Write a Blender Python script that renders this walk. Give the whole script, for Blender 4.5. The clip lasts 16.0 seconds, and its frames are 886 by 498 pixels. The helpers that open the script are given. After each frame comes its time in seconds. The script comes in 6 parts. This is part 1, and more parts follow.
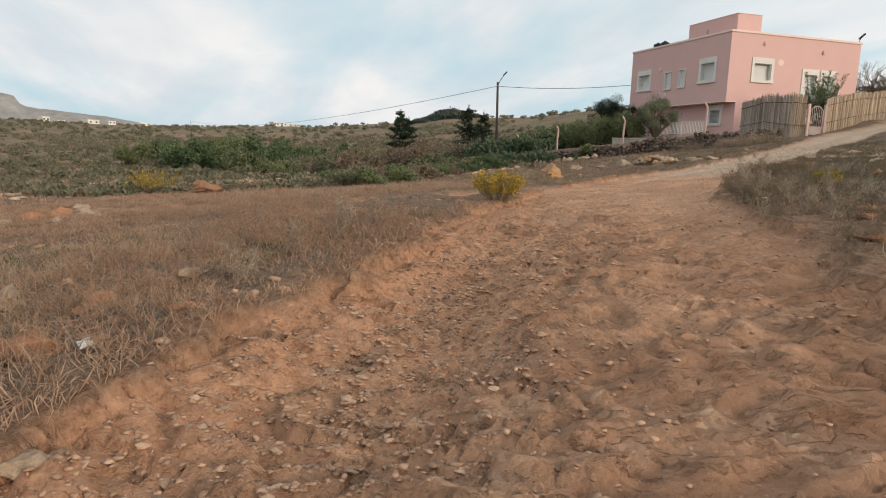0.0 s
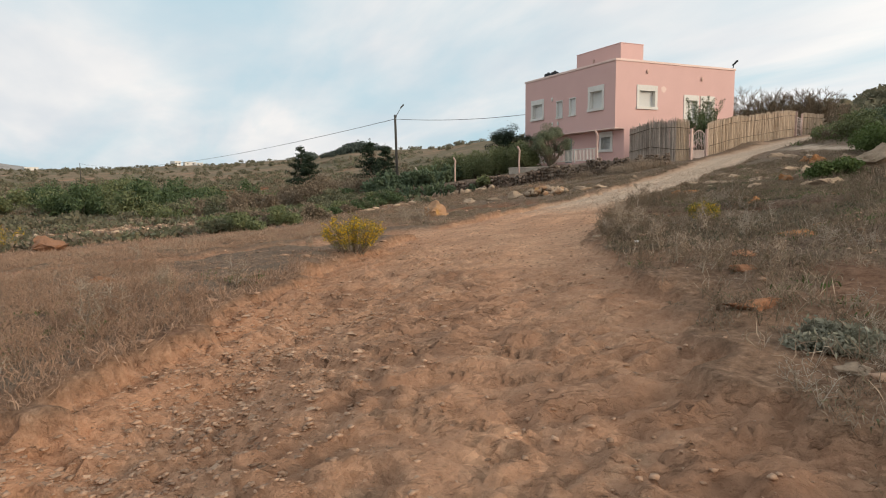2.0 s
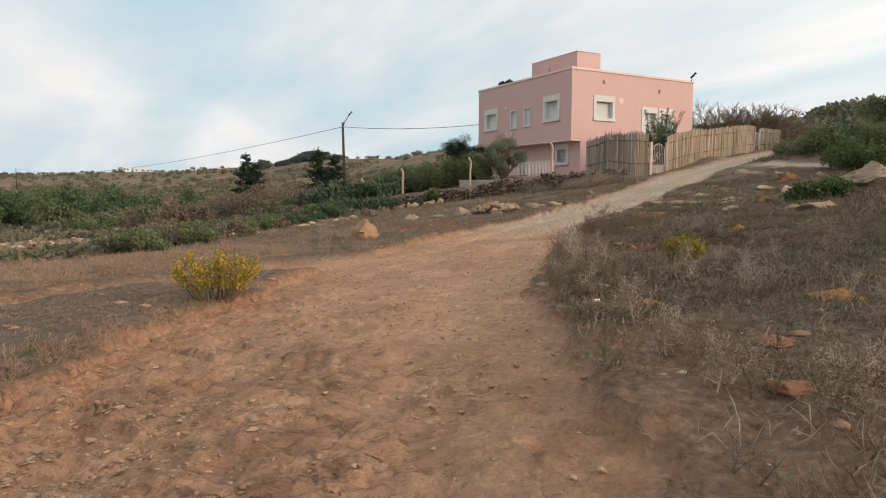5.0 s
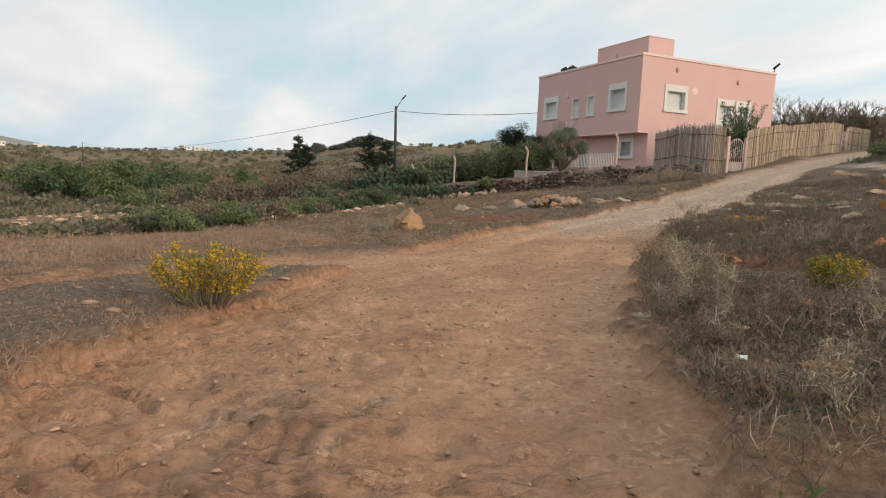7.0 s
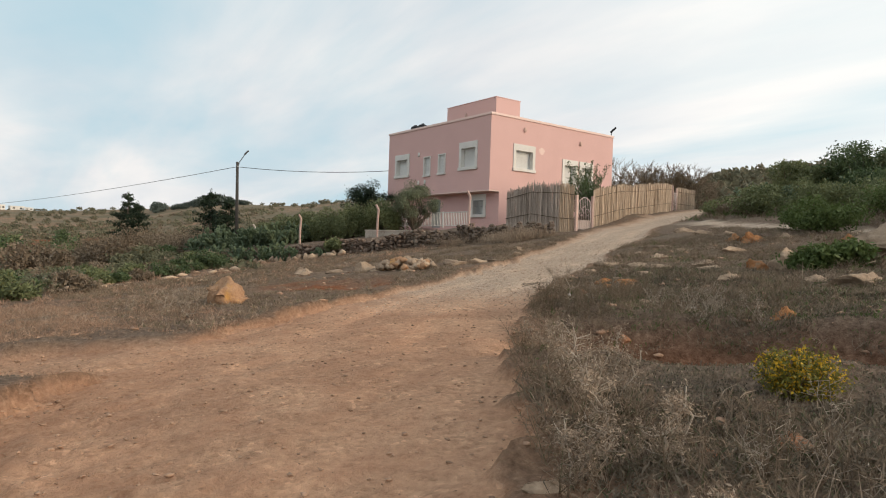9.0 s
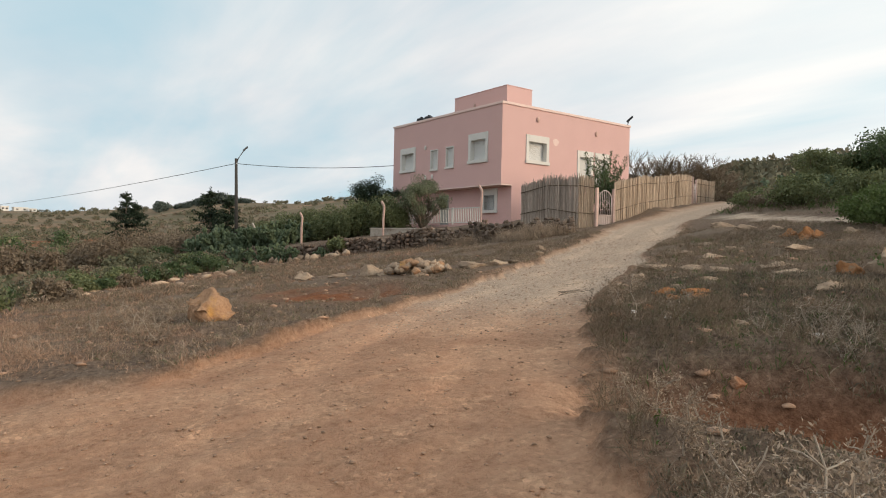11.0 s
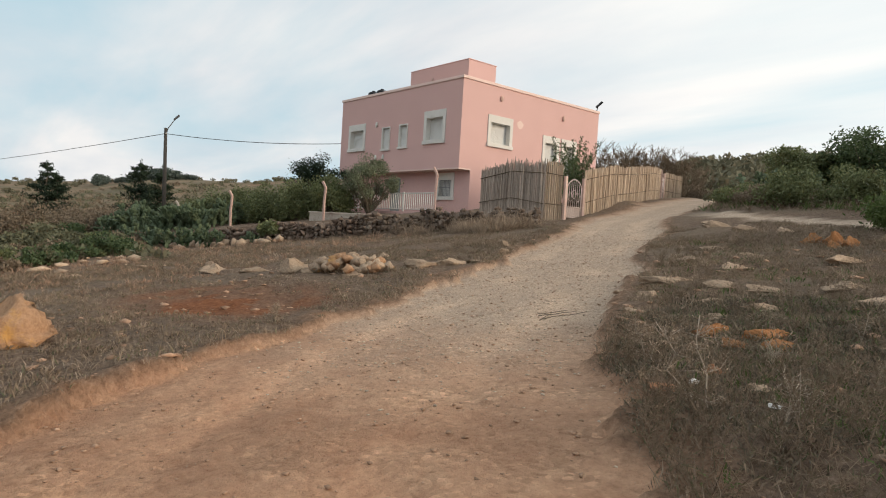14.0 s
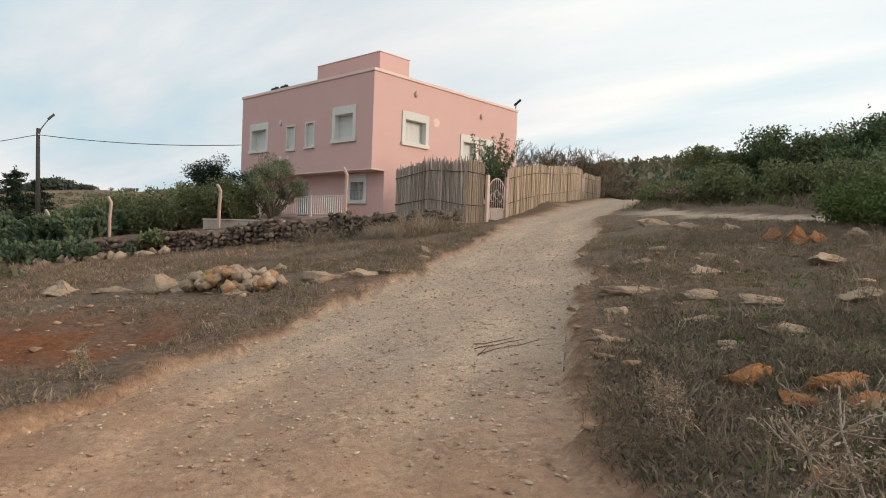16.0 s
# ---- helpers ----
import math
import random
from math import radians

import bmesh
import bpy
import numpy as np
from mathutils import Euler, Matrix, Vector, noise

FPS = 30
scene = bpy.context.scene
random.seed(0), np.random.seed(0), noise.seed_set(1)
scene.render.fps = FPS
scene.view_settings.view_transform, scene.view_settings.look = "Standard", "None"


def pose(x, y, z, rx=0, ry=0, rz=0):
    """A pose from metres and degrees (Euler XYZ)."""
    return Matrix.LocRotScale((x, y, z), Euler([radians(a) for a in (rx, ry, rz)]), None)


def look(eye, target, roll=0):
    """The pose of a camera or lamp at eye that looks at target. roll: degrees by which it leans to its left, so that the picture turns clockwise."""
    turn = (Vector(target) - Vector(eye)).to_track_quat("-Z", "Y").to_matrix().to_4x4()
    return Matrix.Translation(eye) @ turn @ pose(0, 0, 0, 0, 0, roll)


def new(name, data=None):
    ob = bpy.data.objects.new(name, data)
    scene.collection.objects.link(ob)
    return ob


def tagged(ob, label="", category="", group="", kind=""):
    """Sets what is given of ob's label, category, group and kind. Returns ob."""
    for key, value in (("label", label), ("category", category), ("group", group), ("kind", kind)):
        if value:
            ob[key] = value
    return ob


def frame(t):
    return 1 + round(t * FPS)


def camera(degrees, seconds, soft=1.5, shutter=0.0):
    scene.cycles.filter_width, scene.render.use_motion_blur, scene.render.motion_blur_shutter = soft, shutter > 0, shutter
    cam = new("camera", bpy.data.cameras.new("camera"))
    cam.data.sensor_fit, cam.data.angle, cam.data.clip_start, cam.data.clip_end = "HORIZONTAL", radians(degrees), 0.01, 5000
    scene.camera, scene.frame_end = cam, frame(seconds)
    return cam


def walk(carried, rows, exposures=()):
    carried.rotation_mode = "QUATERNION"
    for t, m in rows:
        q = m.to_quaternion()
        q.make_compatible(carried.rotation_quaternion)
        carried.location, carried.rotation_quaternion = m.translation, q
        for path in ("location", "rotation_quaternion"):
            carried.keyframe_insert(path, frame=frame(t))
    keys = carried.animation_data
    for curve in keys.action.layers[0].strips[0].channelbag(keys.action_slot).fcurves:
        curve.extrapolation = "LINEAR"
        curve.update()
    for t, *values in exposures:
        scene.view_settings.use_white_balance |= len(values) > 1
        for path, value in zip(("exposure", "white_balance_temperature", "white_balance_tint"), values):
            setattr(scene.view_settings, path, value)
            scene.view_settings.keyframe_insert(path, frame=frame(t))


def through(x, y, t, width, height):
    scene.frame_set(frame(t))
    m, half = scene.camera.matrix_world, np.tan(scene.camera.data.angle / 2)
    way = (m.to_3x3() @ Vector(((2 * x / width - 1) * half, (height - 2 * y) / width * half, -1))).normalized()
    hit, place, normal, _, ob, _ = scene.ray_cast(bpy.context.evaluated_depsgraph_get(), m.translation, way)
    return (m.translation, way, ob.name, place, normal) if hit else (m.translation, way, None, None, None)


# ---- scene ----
cam = camera(69.6, 16.0, soft=1.05)
PATH = [
    (0, (33.953, -28.984, 1.383), (32.068, -28.391, 1.075), 1.8),
    (0.5, (33.719, -28.528, 1.467), (31.84, -27.903, 1.188), -0.1),
    (1, (33.375, -28.166, 1.471), (31.522, -27.469, 1.191), 1.4),
    (1.5, (33.045, -27.749, 1.542), (31.209, -26.988, 1.318), -0.8),
    (2, (32.776, -27.355, 1.623), (30.971, -26.518, 1.413), -0.5),
    (2.5, (32.377, -26.994, 1.625), (30.596, -26.112, 1.401), 0.4),
    (3, (32.015, -26.626, 1.648), (30.262, -25.687, 1.437), 0.2),
    (3.5, (31.618, -26.316, 1.716), (29.822, -25.453, 1.535), 0.0),
    (4, (31.203, -26.04, 1.788), (29.462, -25.075, 1.597), -0.5),
    (4.2, (31.043, -25.897, 1.796), (29.288, -24.954, 1.617), -1.2),
    (6.3, (29.521, -24.931, 1.755), (27.773, -23.98, 1.556), 3.9),
    (6.5, (29.265, -24.844, 1.706), (27.494, -23.932, 1.525), 3.8),
    (7, (28.762, -24.563, 1.761), (26.948, -23.747, 1.546), 2.6),
    (7.5, (28.134, -24.247, 1.734), (26.36, -23.339, 1.572), 2.6),
    (8, (27.648, -23.847, 1.779), (25.94, -22.809, 1.709), -0.2),
    (8.4, (27.235, -23.5, 1.839), (25.557, -22.415, 1.759), 2.3),
    (8.5, (27.186, -23.455, 1.733), (25.57, -22.278, 1.797), 1.7),
    (8.7, (27.03, -23.3, 1.76), (25.434, -22.093, 1.764), 2.2),
    (9, (26.816, -23.089, 1.81), (25.214, -21.891, 1.798), 2.0),
    (9.2, (26.66, -22.97, 1.79), (25.011, -21.842, 1.713), 2.5),
    (11.3, (24.705, -21.948, 1.931), (23.1, -20.756, 1.906), 1.2),
    (11.5, (24.483, -21.802, 1.923), (22.885, -20.604, 1.815), 1.2),
    (12, (24.075, -21.482, 1.917), (22.519, -20.228, 1.837), 2.8),
    (12.5, (23.599, -21.101, 1.949), (22.027, -19.871, 1.817), 2.0),
    (13, (23.23, -20.707, 1.992), (21.633, -19.506, 1.92), 1.2),
    (13.5, (22.764, -20.299, 1.974), (21.267, -18.976, 1.885), 0.9),
    (14, (22.393, -19.883, 2.047), (20.876, -18.581, 1.985), 3.4),
    (14.5, (21.95, -19.482, 2.048), (20.505, -18.101, 1.989), 2.6),
    (15, (21.568, -19.066, 2.025), (20.114, -17.694, 1.961), 1.0),
    (15.5, (21.156, -18.621, 2.023), (19.757, -17.192, 1.993), 1.6),
    (16, (20.768, -18.229, 2.0), (19.429, -16.745, 1.971), 2.1),
]
walk(cam, [(t, look(eye, target, roll)) for t, eye, target, roll in PATH])

# ---- light ----
world = bpy.data.worlds.new("sky")
scene.world = world
world.use_nodes = True
wn, wl = world.node_tree.nodes, world.node_tree.links
wn.clear()
SUN_AZ, SUN_EL = 30.0, 18.0
sky = wn.new("ShaderNodeTexSky")
sky.sky_type, sky.sun_disc = "NISHITA", False
sky.sun_elevation, sky.sun_rotation = radians(SUN_EL), radians(90 - SUN_AZ)
sky.air_density, sky.dust_density, sky.ozone_density = 1.0, 1.5, 1.5
wco = wn.new("ShaderNodeTexCoord")
wsep = wn.new("ShaderNodeSeparateXYZ")
wl.new(wco.outputs["Generated"], wsep.inputs[0])


def wmath(op, a, b=None):
    n = wn.new("ShaderNodeMath")
    n.operation = op
    for i, v in enumerate((a, b)):
        if v is None:
            continue
        if isinstance(v, (int, float)):
            n.inputs[i].default_value = v
        else:
            wl.new(v, n.inputs[i])
    return n.outputs[0]


# cloud sheets lie on a flat layer, so they flatten towards the horizon
zup = wmath("ADD", wmath("MAXIMUM", wsep.outputs[2], 0.0), 0.16)
wcomb = wn.new("ShaderNodeCombineXYZ")
wl.new(wmath("DIVIDE", wsep.outputs[0], zup), wcomb.inputs[0])
wl.new(wmath("DIVIDE", wsep.outputs[1], zup), wcomb.inputs[1])
wmap = wn.new("ShaderNodeMapping")
wmap.inputs["Rotation"].default_value = (0, 0, radians(28))
wmap.inputs["Location"].default_value = (1.3, 0.4, 0.0)
wmap.inputs["Scale"].default_value = (0.42, 1.0, 1.0)
wl.new(wcomb.outputs[0], wmap.inputs[0])
wnoise = wn.new("ShaderNodeTexNoise")
wnoise.inputs["Scale"].default_value, wnoise.inputs["Detail"].default_value = 0.95, 9.0
wnoise.inputs["Roughness"].default_value, wnoise.inputs["Distortion"].default_value = 0.52, 0.5
wl.new(wmap.outputs[0], wnoise.inputs["Vector"])
wramp = wn.new("ShaderNodeValToRGB")
wramp.color_ramp.elements[0].position, wramp.color_ramp.elements[1].position = 0.32, 0.58
wl.new(wnoise.outputs["Fac"], wramp.inputs[0])
wshade = wn.new("ShaderNodeTexNoise")
wshade.inputs["Scale"].default_value, wshade.inputs["Detail"].default_value = 1.7, 6.0
wl.new(wmap.outputs[0], wshade.inputs["Vector"])
wtone = wn.new("ShaderNodeValToRGB")
wtone.color_ramp.elements[0].position, wtone.color_ramp.elements[1].position = 0.35, 0.68
wtone.color_ramp.elements[0].color, wtone.color_ramp.elements[1].color = (0.71, 0.75, 0.79, 1), (0.93, 0.91, 0.89, 1)
wl.new(wshade.outputs["Fac"], wtone.inputs[0])
wscale = wn.new("ShaderNodeMix")
wscale.data_type, wscale.blend_type = "RGBA", "MIX"
wblue = wn.new("ShaderNodeMix")
wblue.data_type, wblue.blend_type = "RGBA", "MIX"
wblue.inputs[0].default_value = 0.93
wskyscale = wn.new("ShaderNodeVectorMath")
wskyscale.operation = "SCALE"
wskyscale.inputs["Scale"].default_value = 0.1
wl.new(sky.outputs[0], wskyscale.inputs[0])
wl.new(wskyscale.outputs[0], wblue.inputs[6])
wblue.inputs[7].default_value = (0.50, 0.70, 0.79, 1)
wl.new(wramp.outputs[0], wscale.inputs[0])
wl.new(wblue.outputs[2], wscale.inputs[6])
wl.new(wtone.outputs[0], wscale.inputs[7])
wdot = wn.new("ShaderNodeVectorMath")
wdot.operation = "DOT_PRODUCT"
wl.new(wco.outputs["Generated"], wdot.inputs[0])
wdot.inputs[1].default_value = (math.cos(radians(20)) * math.cos(radians(80)), math.cos(radians(20)) * math.sin(radians(80)), math.sin(radians(20)))
wglow = wn.new("ShaderNodeMapRange")
wglow.interpolation_type = "SMOOTHSTEP"
for k, val in (("From Min", 0.45), ("From Max", 1.0), ("To Min", 0.0), ("To Max", 0.36)):
    wglow.inputs[k].default_value = val
wl.new(wdot.outputs["Value"], wglow.inputs["Value"])
wlit = wn.new("ShaderNodeMix")
wlit.data_type, wlit.blend_type = "RGBA", "ADD"
wl.new(wglow.outputs[0], wlit.inputs[0])
wl.new(wscale.outputs[2], wlit.inputs[6])
wlit.inputs[7].default_value = (0.62, 0.54, 0.42, 1)
wbg = wn.new("ShaderNodeBackground")
wbg.inputs["Strength"].default_value = 1.0
wl.new(wlit.outputs[2], wbg.inputs[0])
wout = wn.new("ShaderNodeOutputWorld")
wl.new(wbg.outputs[0], wout.inputs[0])

sun = new("sun", bpy.data.lights.new("sun", "SUN"))
sun.data.energy, sun.data.angle, sun.data.color = 2.5, radians(24), (1.0, 0.80, 0.60)
sd = Vector((math.cos(radians(SUN_EL)) * math.cos(radians(SUN_AZ)), math.cos(radians(SUN_EL)) * math.sin(radians(SUN_AZ)), math.sin(radians(SUN_EL))))
sun.matrix_world = look(sd * 60, (0, 0, 0))


# ---- materials ----
def nodes_of(name, rough=0.85, metal=0.0):
    m = bpy.data.materials.new(name)
    m.use_nodes = True
    n, l = m.node_tree.nodes, m.node_tree.links
    b = n["Principled BSDF"]
    b.inputs["Roughness"].default_value, b.inputs["Metallic"].default_value = rough, metal
    b.inputs["Specular IOR Level"].default_value = 0.25
    return m, n, l, b


def noise_of(n, l, scale, detail=5.0, rough=0.55, vec=None, stretch=None):
    t = n.new("ShaderNodeTexNoise")
    t.inputs["Scale"].default_value, t.inputs["Detail"].default_value, t.inputs["Roughness"].default_value = scale, detail, rough
    if vec is None:
        g = n.new("ShaderNodeNewGeometry")
        vec = g.outputs["Position"]
    if stretch:
        mp = n.new("ShaderNodeMapping")
        mp.inputs["Scale"].default_value = stretch
        l.new(vec, mp.inputs[0])
        vec = mp.outputs[0]
    l.new(vec, t.inputs["Vector"])
    return t.outputs["Fac"]


def ramp_of(n, l, fac, *stops):
    r = n.new("ShaderNodeValToRGB")
    while len(r.color_ramp.elements) < len(stops):
        r.color_ramp.elements.new(0.5)
    for e, (p, c) in zip(r.color_ramp.elements, stops):
        e.position = p
        e.color = (*c, 1) if len(c) == 3 else c
    l.new(fac, r.inputs[0])
    return r.outputs[0]


def mix_of(n, l, fac, a, b, mode="MIX"):
    x = n.new("ShaderNodeMix")
    x.data_type, x.blend_type = "RGBA", mode
    for i, v in ((0, fac), (6, a), (7, b)):
        if isinstance(v, (int, float)):
            x.inputs[i].default_value = v
        elif isinstance(v, tuple):
            x.inputs[i].default_value = (*v, 1)
        else:
            l.new(v, x.inputs[i])
    return x.outputs[2]


def bump_of(n, l, b, height, strength, dist):
    u = n.new("ShaderNodeBump")
    u.inputs["Strength"].default_value, u.inputs["Distance"].default_value = strength, dist
    l.new(height, u.inputs["Height"])
    l.new(u.outputs[0], b.inputs["Normal"])


def surface(name, dark, light, big=1.0, fine=18.0, rough=0.85, metal=0.0, bump=0.3, dist=0.01, stretch=None, spread=0.18, island=False, stain=None):
    """A plain surface: two colours mixed at two scales, each piece a little lighter or darker, fine relief."""
    m, n, l, b = nodes_of(name, rough, metal)
    a = noise_of(n, l, big, 4, stretch=stretch)
    f = noise_of(n, l, fine, 6, 0.65, stretch=stretch)
    c = ramp_of(n, l, a, (0.3, dark), (0.7, light))
    c = mix_of(n, l, 0.55, c, ramp_of(n, l, f, (0.3, tuple(0.72 * v for v in dark)), (0.72, tuple(min(1, 1.12 * v) for v in light))))
    if stain:
        s = noise_of(n, l, 0.7 * big, 7, 0.7)
        c = mix_of(n, l, ramp_of(n, l, s, (0.56, (0, 0, 0)), (0.7, (1, 1, 1))), c, stain)
    if spread:
        o = n.new("ShaderNodeNewGeometry" if island else "ShaderNodeObjectInfo")
        v = ramp_of(n, l, o.outputs["Random Per Island" if island else "Random"], (0.0, (1 - spread,) * 3), (1.0, (1 + spread,) * 3))
        c = mix_of(n, l, 1.0, c, v, "MULTIPLY")
    l.new(c, b.inputs["Base Color"])
    if bump:
        bump_of(n, l, b, f, bump, dist)
    return m


def leafy(name, dark, light, rough=0.6, through=0.3, dry=None):
    """Leaves, each with its own tone, that let some light through."""
    m, n, l, b = nodes_of(name, rough)
    g = n.new("ShaderNodeNewGeometry")
    stops = [(0.0, dark), (0.75, light)]
    if dry:
        stops += [(0.88, light), (0.93, dry)]
    c = ramp_of(n, l, g.outputs["Random Per Island"], *stops)
    c = mix_of(n, l, 0.35, c, ramp_of(n, l, noise_of(n, l, 1.6, 3), (0.35, dark), (0.65, light)))
    l.new(c, b.inputs["Base Color"])
    t = n.new("ShaderNodeBsdfTranslucent")
    l.new(c, t.inputs[0])
    s = n.new("ShaderNodeMixShader")
    s.inputs[0].default_value = through
    l.new(b.outputs[0], s.inputs[1])
    l.new(t.outputs[0], s.inputs[2])
    l.new(s.outputs[0], n["Material Output"].inputs["Surface"])
    return m


def ground_material():
    """Dry soil under scrub, packed tan road, pale gravel and red clay, told apart by where each lies."""
    m, n, l, b = nodes_of("soil", 0.95)
    b.inputs["Specular IOR Level"].default_value = 0.1
    big, mid, fine, grit = (noise_of(n, l, s, d, r) for s, d, r in ((0.35, 5, 0.6), (2.2, 6, 0.6), (14, 6, 0.7), (60, 4, 0.7)))

    def at(name):
        a = n.new("ShaderNodeAttribute")
        a.attribute_name = name
        return a.outputs["Fac"]

    litter = ramp_of(n, l, fine, (0.3, (0.095, 0.066, 0.048)), (0.55, (0.2, 0.143, 0.104)), (0.75, (0.33, 0.25, 0.19)))
    litter = mix_of(n, l, ramp_of(n, l, big, (0.45, (0, 0, 0)), (0.65, (0.6, 0.6, 0.6))), litter, (0.185, 0.15, 0.112))
    tan = ramp_of(n, l, mid, (0.3, (0.48, 0.258, 0.157)), (0.7, (0.645, 0.4, 0.256)))
    tan = mix_of(n, l, 0.4, tan, ramp_of(n, l, fine, (0.3, (0.36, 0.2, 0.125)), (0.7, (0.67, 0.44, 0.29))))
    clay = ramp_of(n, l, fine, (0.3, (0.165, 0.064, 0.032)), (0.7, (0.31, 0.135, 0.067)))
    pale = ramp_of(n, l, grit, (0.3, (0.35, 0.258, 0.187)), (0.5, (0.51, 0.4, 0.305)), (0.7, (0.68, 0.57, 0.46)))
    field = ramp_of(n, l, noise_of(n, l, 0.05, 8, 0.68), (0.34, (0.15, 0.13, 0.085)), (0.48, (0.21, 0.165, 0.11)), (0.6, (0.3, 0.2, 0.133)), (0.7, (0.4, 0.2, 0.12)))
    field = mix_of(n, l, ramp_of(n, l, noise_of(n, l, 0.25, 6, 0.7), (0.5, (0, 0, 0)), (0.62, (0.6, 0.6, 0.6))), field, (0.11, 0.105, 0.06))
    cell = n.new("ShaderNodeTexVoronoi")
    cell.inputs["Scale"].default_value, cell.inputs["Randomness"].default_value = 26.0, 1.0
    gp = n.new("ShaderNodeNewGeometry")
    warp = n.new("ShaderNodeVectorMath")
    warp.operation = "MULTIPLY_ADD"
    wob = n.new("ShaderNodeTexNoise")
    wob.inputs["Scale"].default_value = 9.0
    l.new(gp.outputs["Position"], wob.inputs["Vector"])
    l.new(wob.outputs["Color"], warp.inputs[0])
    warp.inputs[1].default_value = (0.06, 0.06, 0.06)
    l.new(gp.outputs["Position"], warp.inputs[2])
    l.new(warp.outputs[0], cell.inputs["Vector"])
    speck = n.new("ShaderNodeSeparateColor")
    l.new(cell.outputs["Color"], speck.inputs[0])
    stone = ramp_of(n, l, speck.outputs[0], (0.0, (0.66, 0.64, 0.62)), (0.5, (0.96, 0.96, 0.96)), (0.88, (1.04, 1.04, 1.04)), (1.0, (1.4, 1.4, 1.4)))
    patchy = ramp_of(n, l, mid, (0.42, (0.1, 0.1, 0.1)), (0.62, (0.75, 0.75, 0.75)))
    tan = mix_of(n, l, patchy, tan, mix_of(n, l, 1.0, tan, stone, "MULTIPLY"))
    pale = mix_of(n, l, patchy, pale, mix_of(n, l, 1.0, pale, stone, "MULTIPLY"))
    damp = ramp_of(n, l, noise_of(n, l, 0.8, 6, 0.65), (0.4, (0.78, 0.75, 0.74)), (0.58, (1.05, 1.05, 1.05)))
    tan = mix_of(n, l, 0.8, tan, damp, "MULTIPLY")
    field = mix_of(n, l, ramp_of(n, l, noise_of(n, l, 0.9, 5, 0.7), (0.4, (0.6, 0.6, 0.6)), (0.52, (0, 0, 0))), field, (0.11, 0.09, 0.055))
    c = mix_of(n, l, at("far"), litter, field)
    c = mix_of(n, l, at("clay"), c, clay)
    soil = ramp_of(n, l, fine, (0.3, (0.16, 0.097, 0.062)), (0.55, (0.28, 0.172, 0.112)), (0.75, (0.42, 0.28, 0.19)))
    c = mix_of(n, l, at("verge"), c, soil)
    brown = ramp_of(n, l, mid, (0.32, (0.265, 0.145, 0.09)), (0.6, (0.405, 0.236, 0.15)), (0.75, (0.54, 0.355, 0.235)))
    brown = mix_of(n, l, patchy, brown, mix_of(n, l, 1.0, brown, stone, "MULTIPLY"))
    tan = mix_of(n, l, at("rocky"), tan, brown)
    tan = mix_of(n, l, at("clay"), tan, ramp_of(n, l, fine, (0.3, (0.4, 0.192, 0.106)), (0.7, (0.6, 0.345, 0.21))))
    c = mix_of(n, l, at("road"), c, tan)
    c = mix_of(n, l, at("gravel"), c, pale)
    scuff = ramp_of(n, l, noise_of(n, l, 7.0, 8, 0.8), (0.34, (0.66, 0.64, 0.62)), (0.47, (0.98, 0.98, 0.98)), (0.62, (1.06, 1.06, 1.06)), (0.72, (1.28, 1.27, 1.25)))
    c = mix_of(n, l, 0.6, c, scuff, "MULTIPLY")
    c = mix_of(n, l, at("track"), c, mix_of(n, l, 1.0, c, (1.22, 1.2, 1.18), "MULTIPLY"))
    l.new(c, b.inputs["Base Color"])
    h = mix_of(n, l, 0.12, mix_of(n, l, 0.35, mix_of(n, l, 0.45, noise_of(n, l, 5.0, 8, 0.68), fine), grit), ramp_of(n, l, cell.outputs["Distance"], (0.0, (1, 1, 1)), (0.6, (0, 0, 0))))
    turn = n.new("ShaderNodeMapping")
    turn.vector_type = "TEXTURE"
    turn.inputs["Rotation"].default_value, turn.inputs["Scale"].default_value = (0, 0, radians(60)), (2.4, 0.75, 1.0)
    l.new(warp.outputs[0], turn.inputs[0])
    strata = noise_of(n, l, 2.2, 8, 0.6, vec=turn.outputs[0])
    ledge = ramp_of(n, l, strata, (0.36, (0, 0, 0)), (0.40, (0.3, 0.3, 0.3)), (0.46, (0.25, 0.25, 0.25)), (0.49, (0.6, 0.6, 0.6)), (0.55, (0.5, 0.5, 0.5)), (0.58, (1, 1, 1)))
    h = mix_of(n, l, mix_of(n, l, at("rocky"), (0.1, 0.1, 0.1), (0.5, 0.5, 0.5)), h, ledge)
    bump_of(n, l, b, h, 1.0, 0.085)
    return m


SOIL = ground_material()
PINK = surface("pink_plaster", (0.665, 0.43, 0.4), (0.735, 0.485, 0.45), 0.8, 30, 0.92, bump=0.15, spread=0)
PINKTRIM = surface("pale_pink_plaster", (0.8, 0.6, 0.54), (0.86, 0.68, 0.61), 1.2, 25, 0.9, bump=0.15, spread=0)
WHITE = surface("white_paint", (0.68, 0.66, 0.61), (0.78, 0.76, 0.72), 2, 30, 0.7, bump=0.08, spread=0.03)
SHUTTER = surface("white_shutter", (0.62, 0.62, 0.6), (0.72, 0.72, 0.7), 2, 30, 0.5, bump=0.05, spread=0.03)
POSTPINK = surface("pale_pink_post", (0.56, 0.38, 0.32), (0.72, 0.54, 0.47), 3, 25, 0.9, bump=0.3, stain=(0.42, 0.33, 0.28))
CONCRETE = surface("pink_concrete", (0.48, 0.31, 0.26), (0.66, 0.47, 0.4), 3, 25, 0.9, bump=0.4, stain=(0.34, 0.27, 0.23))
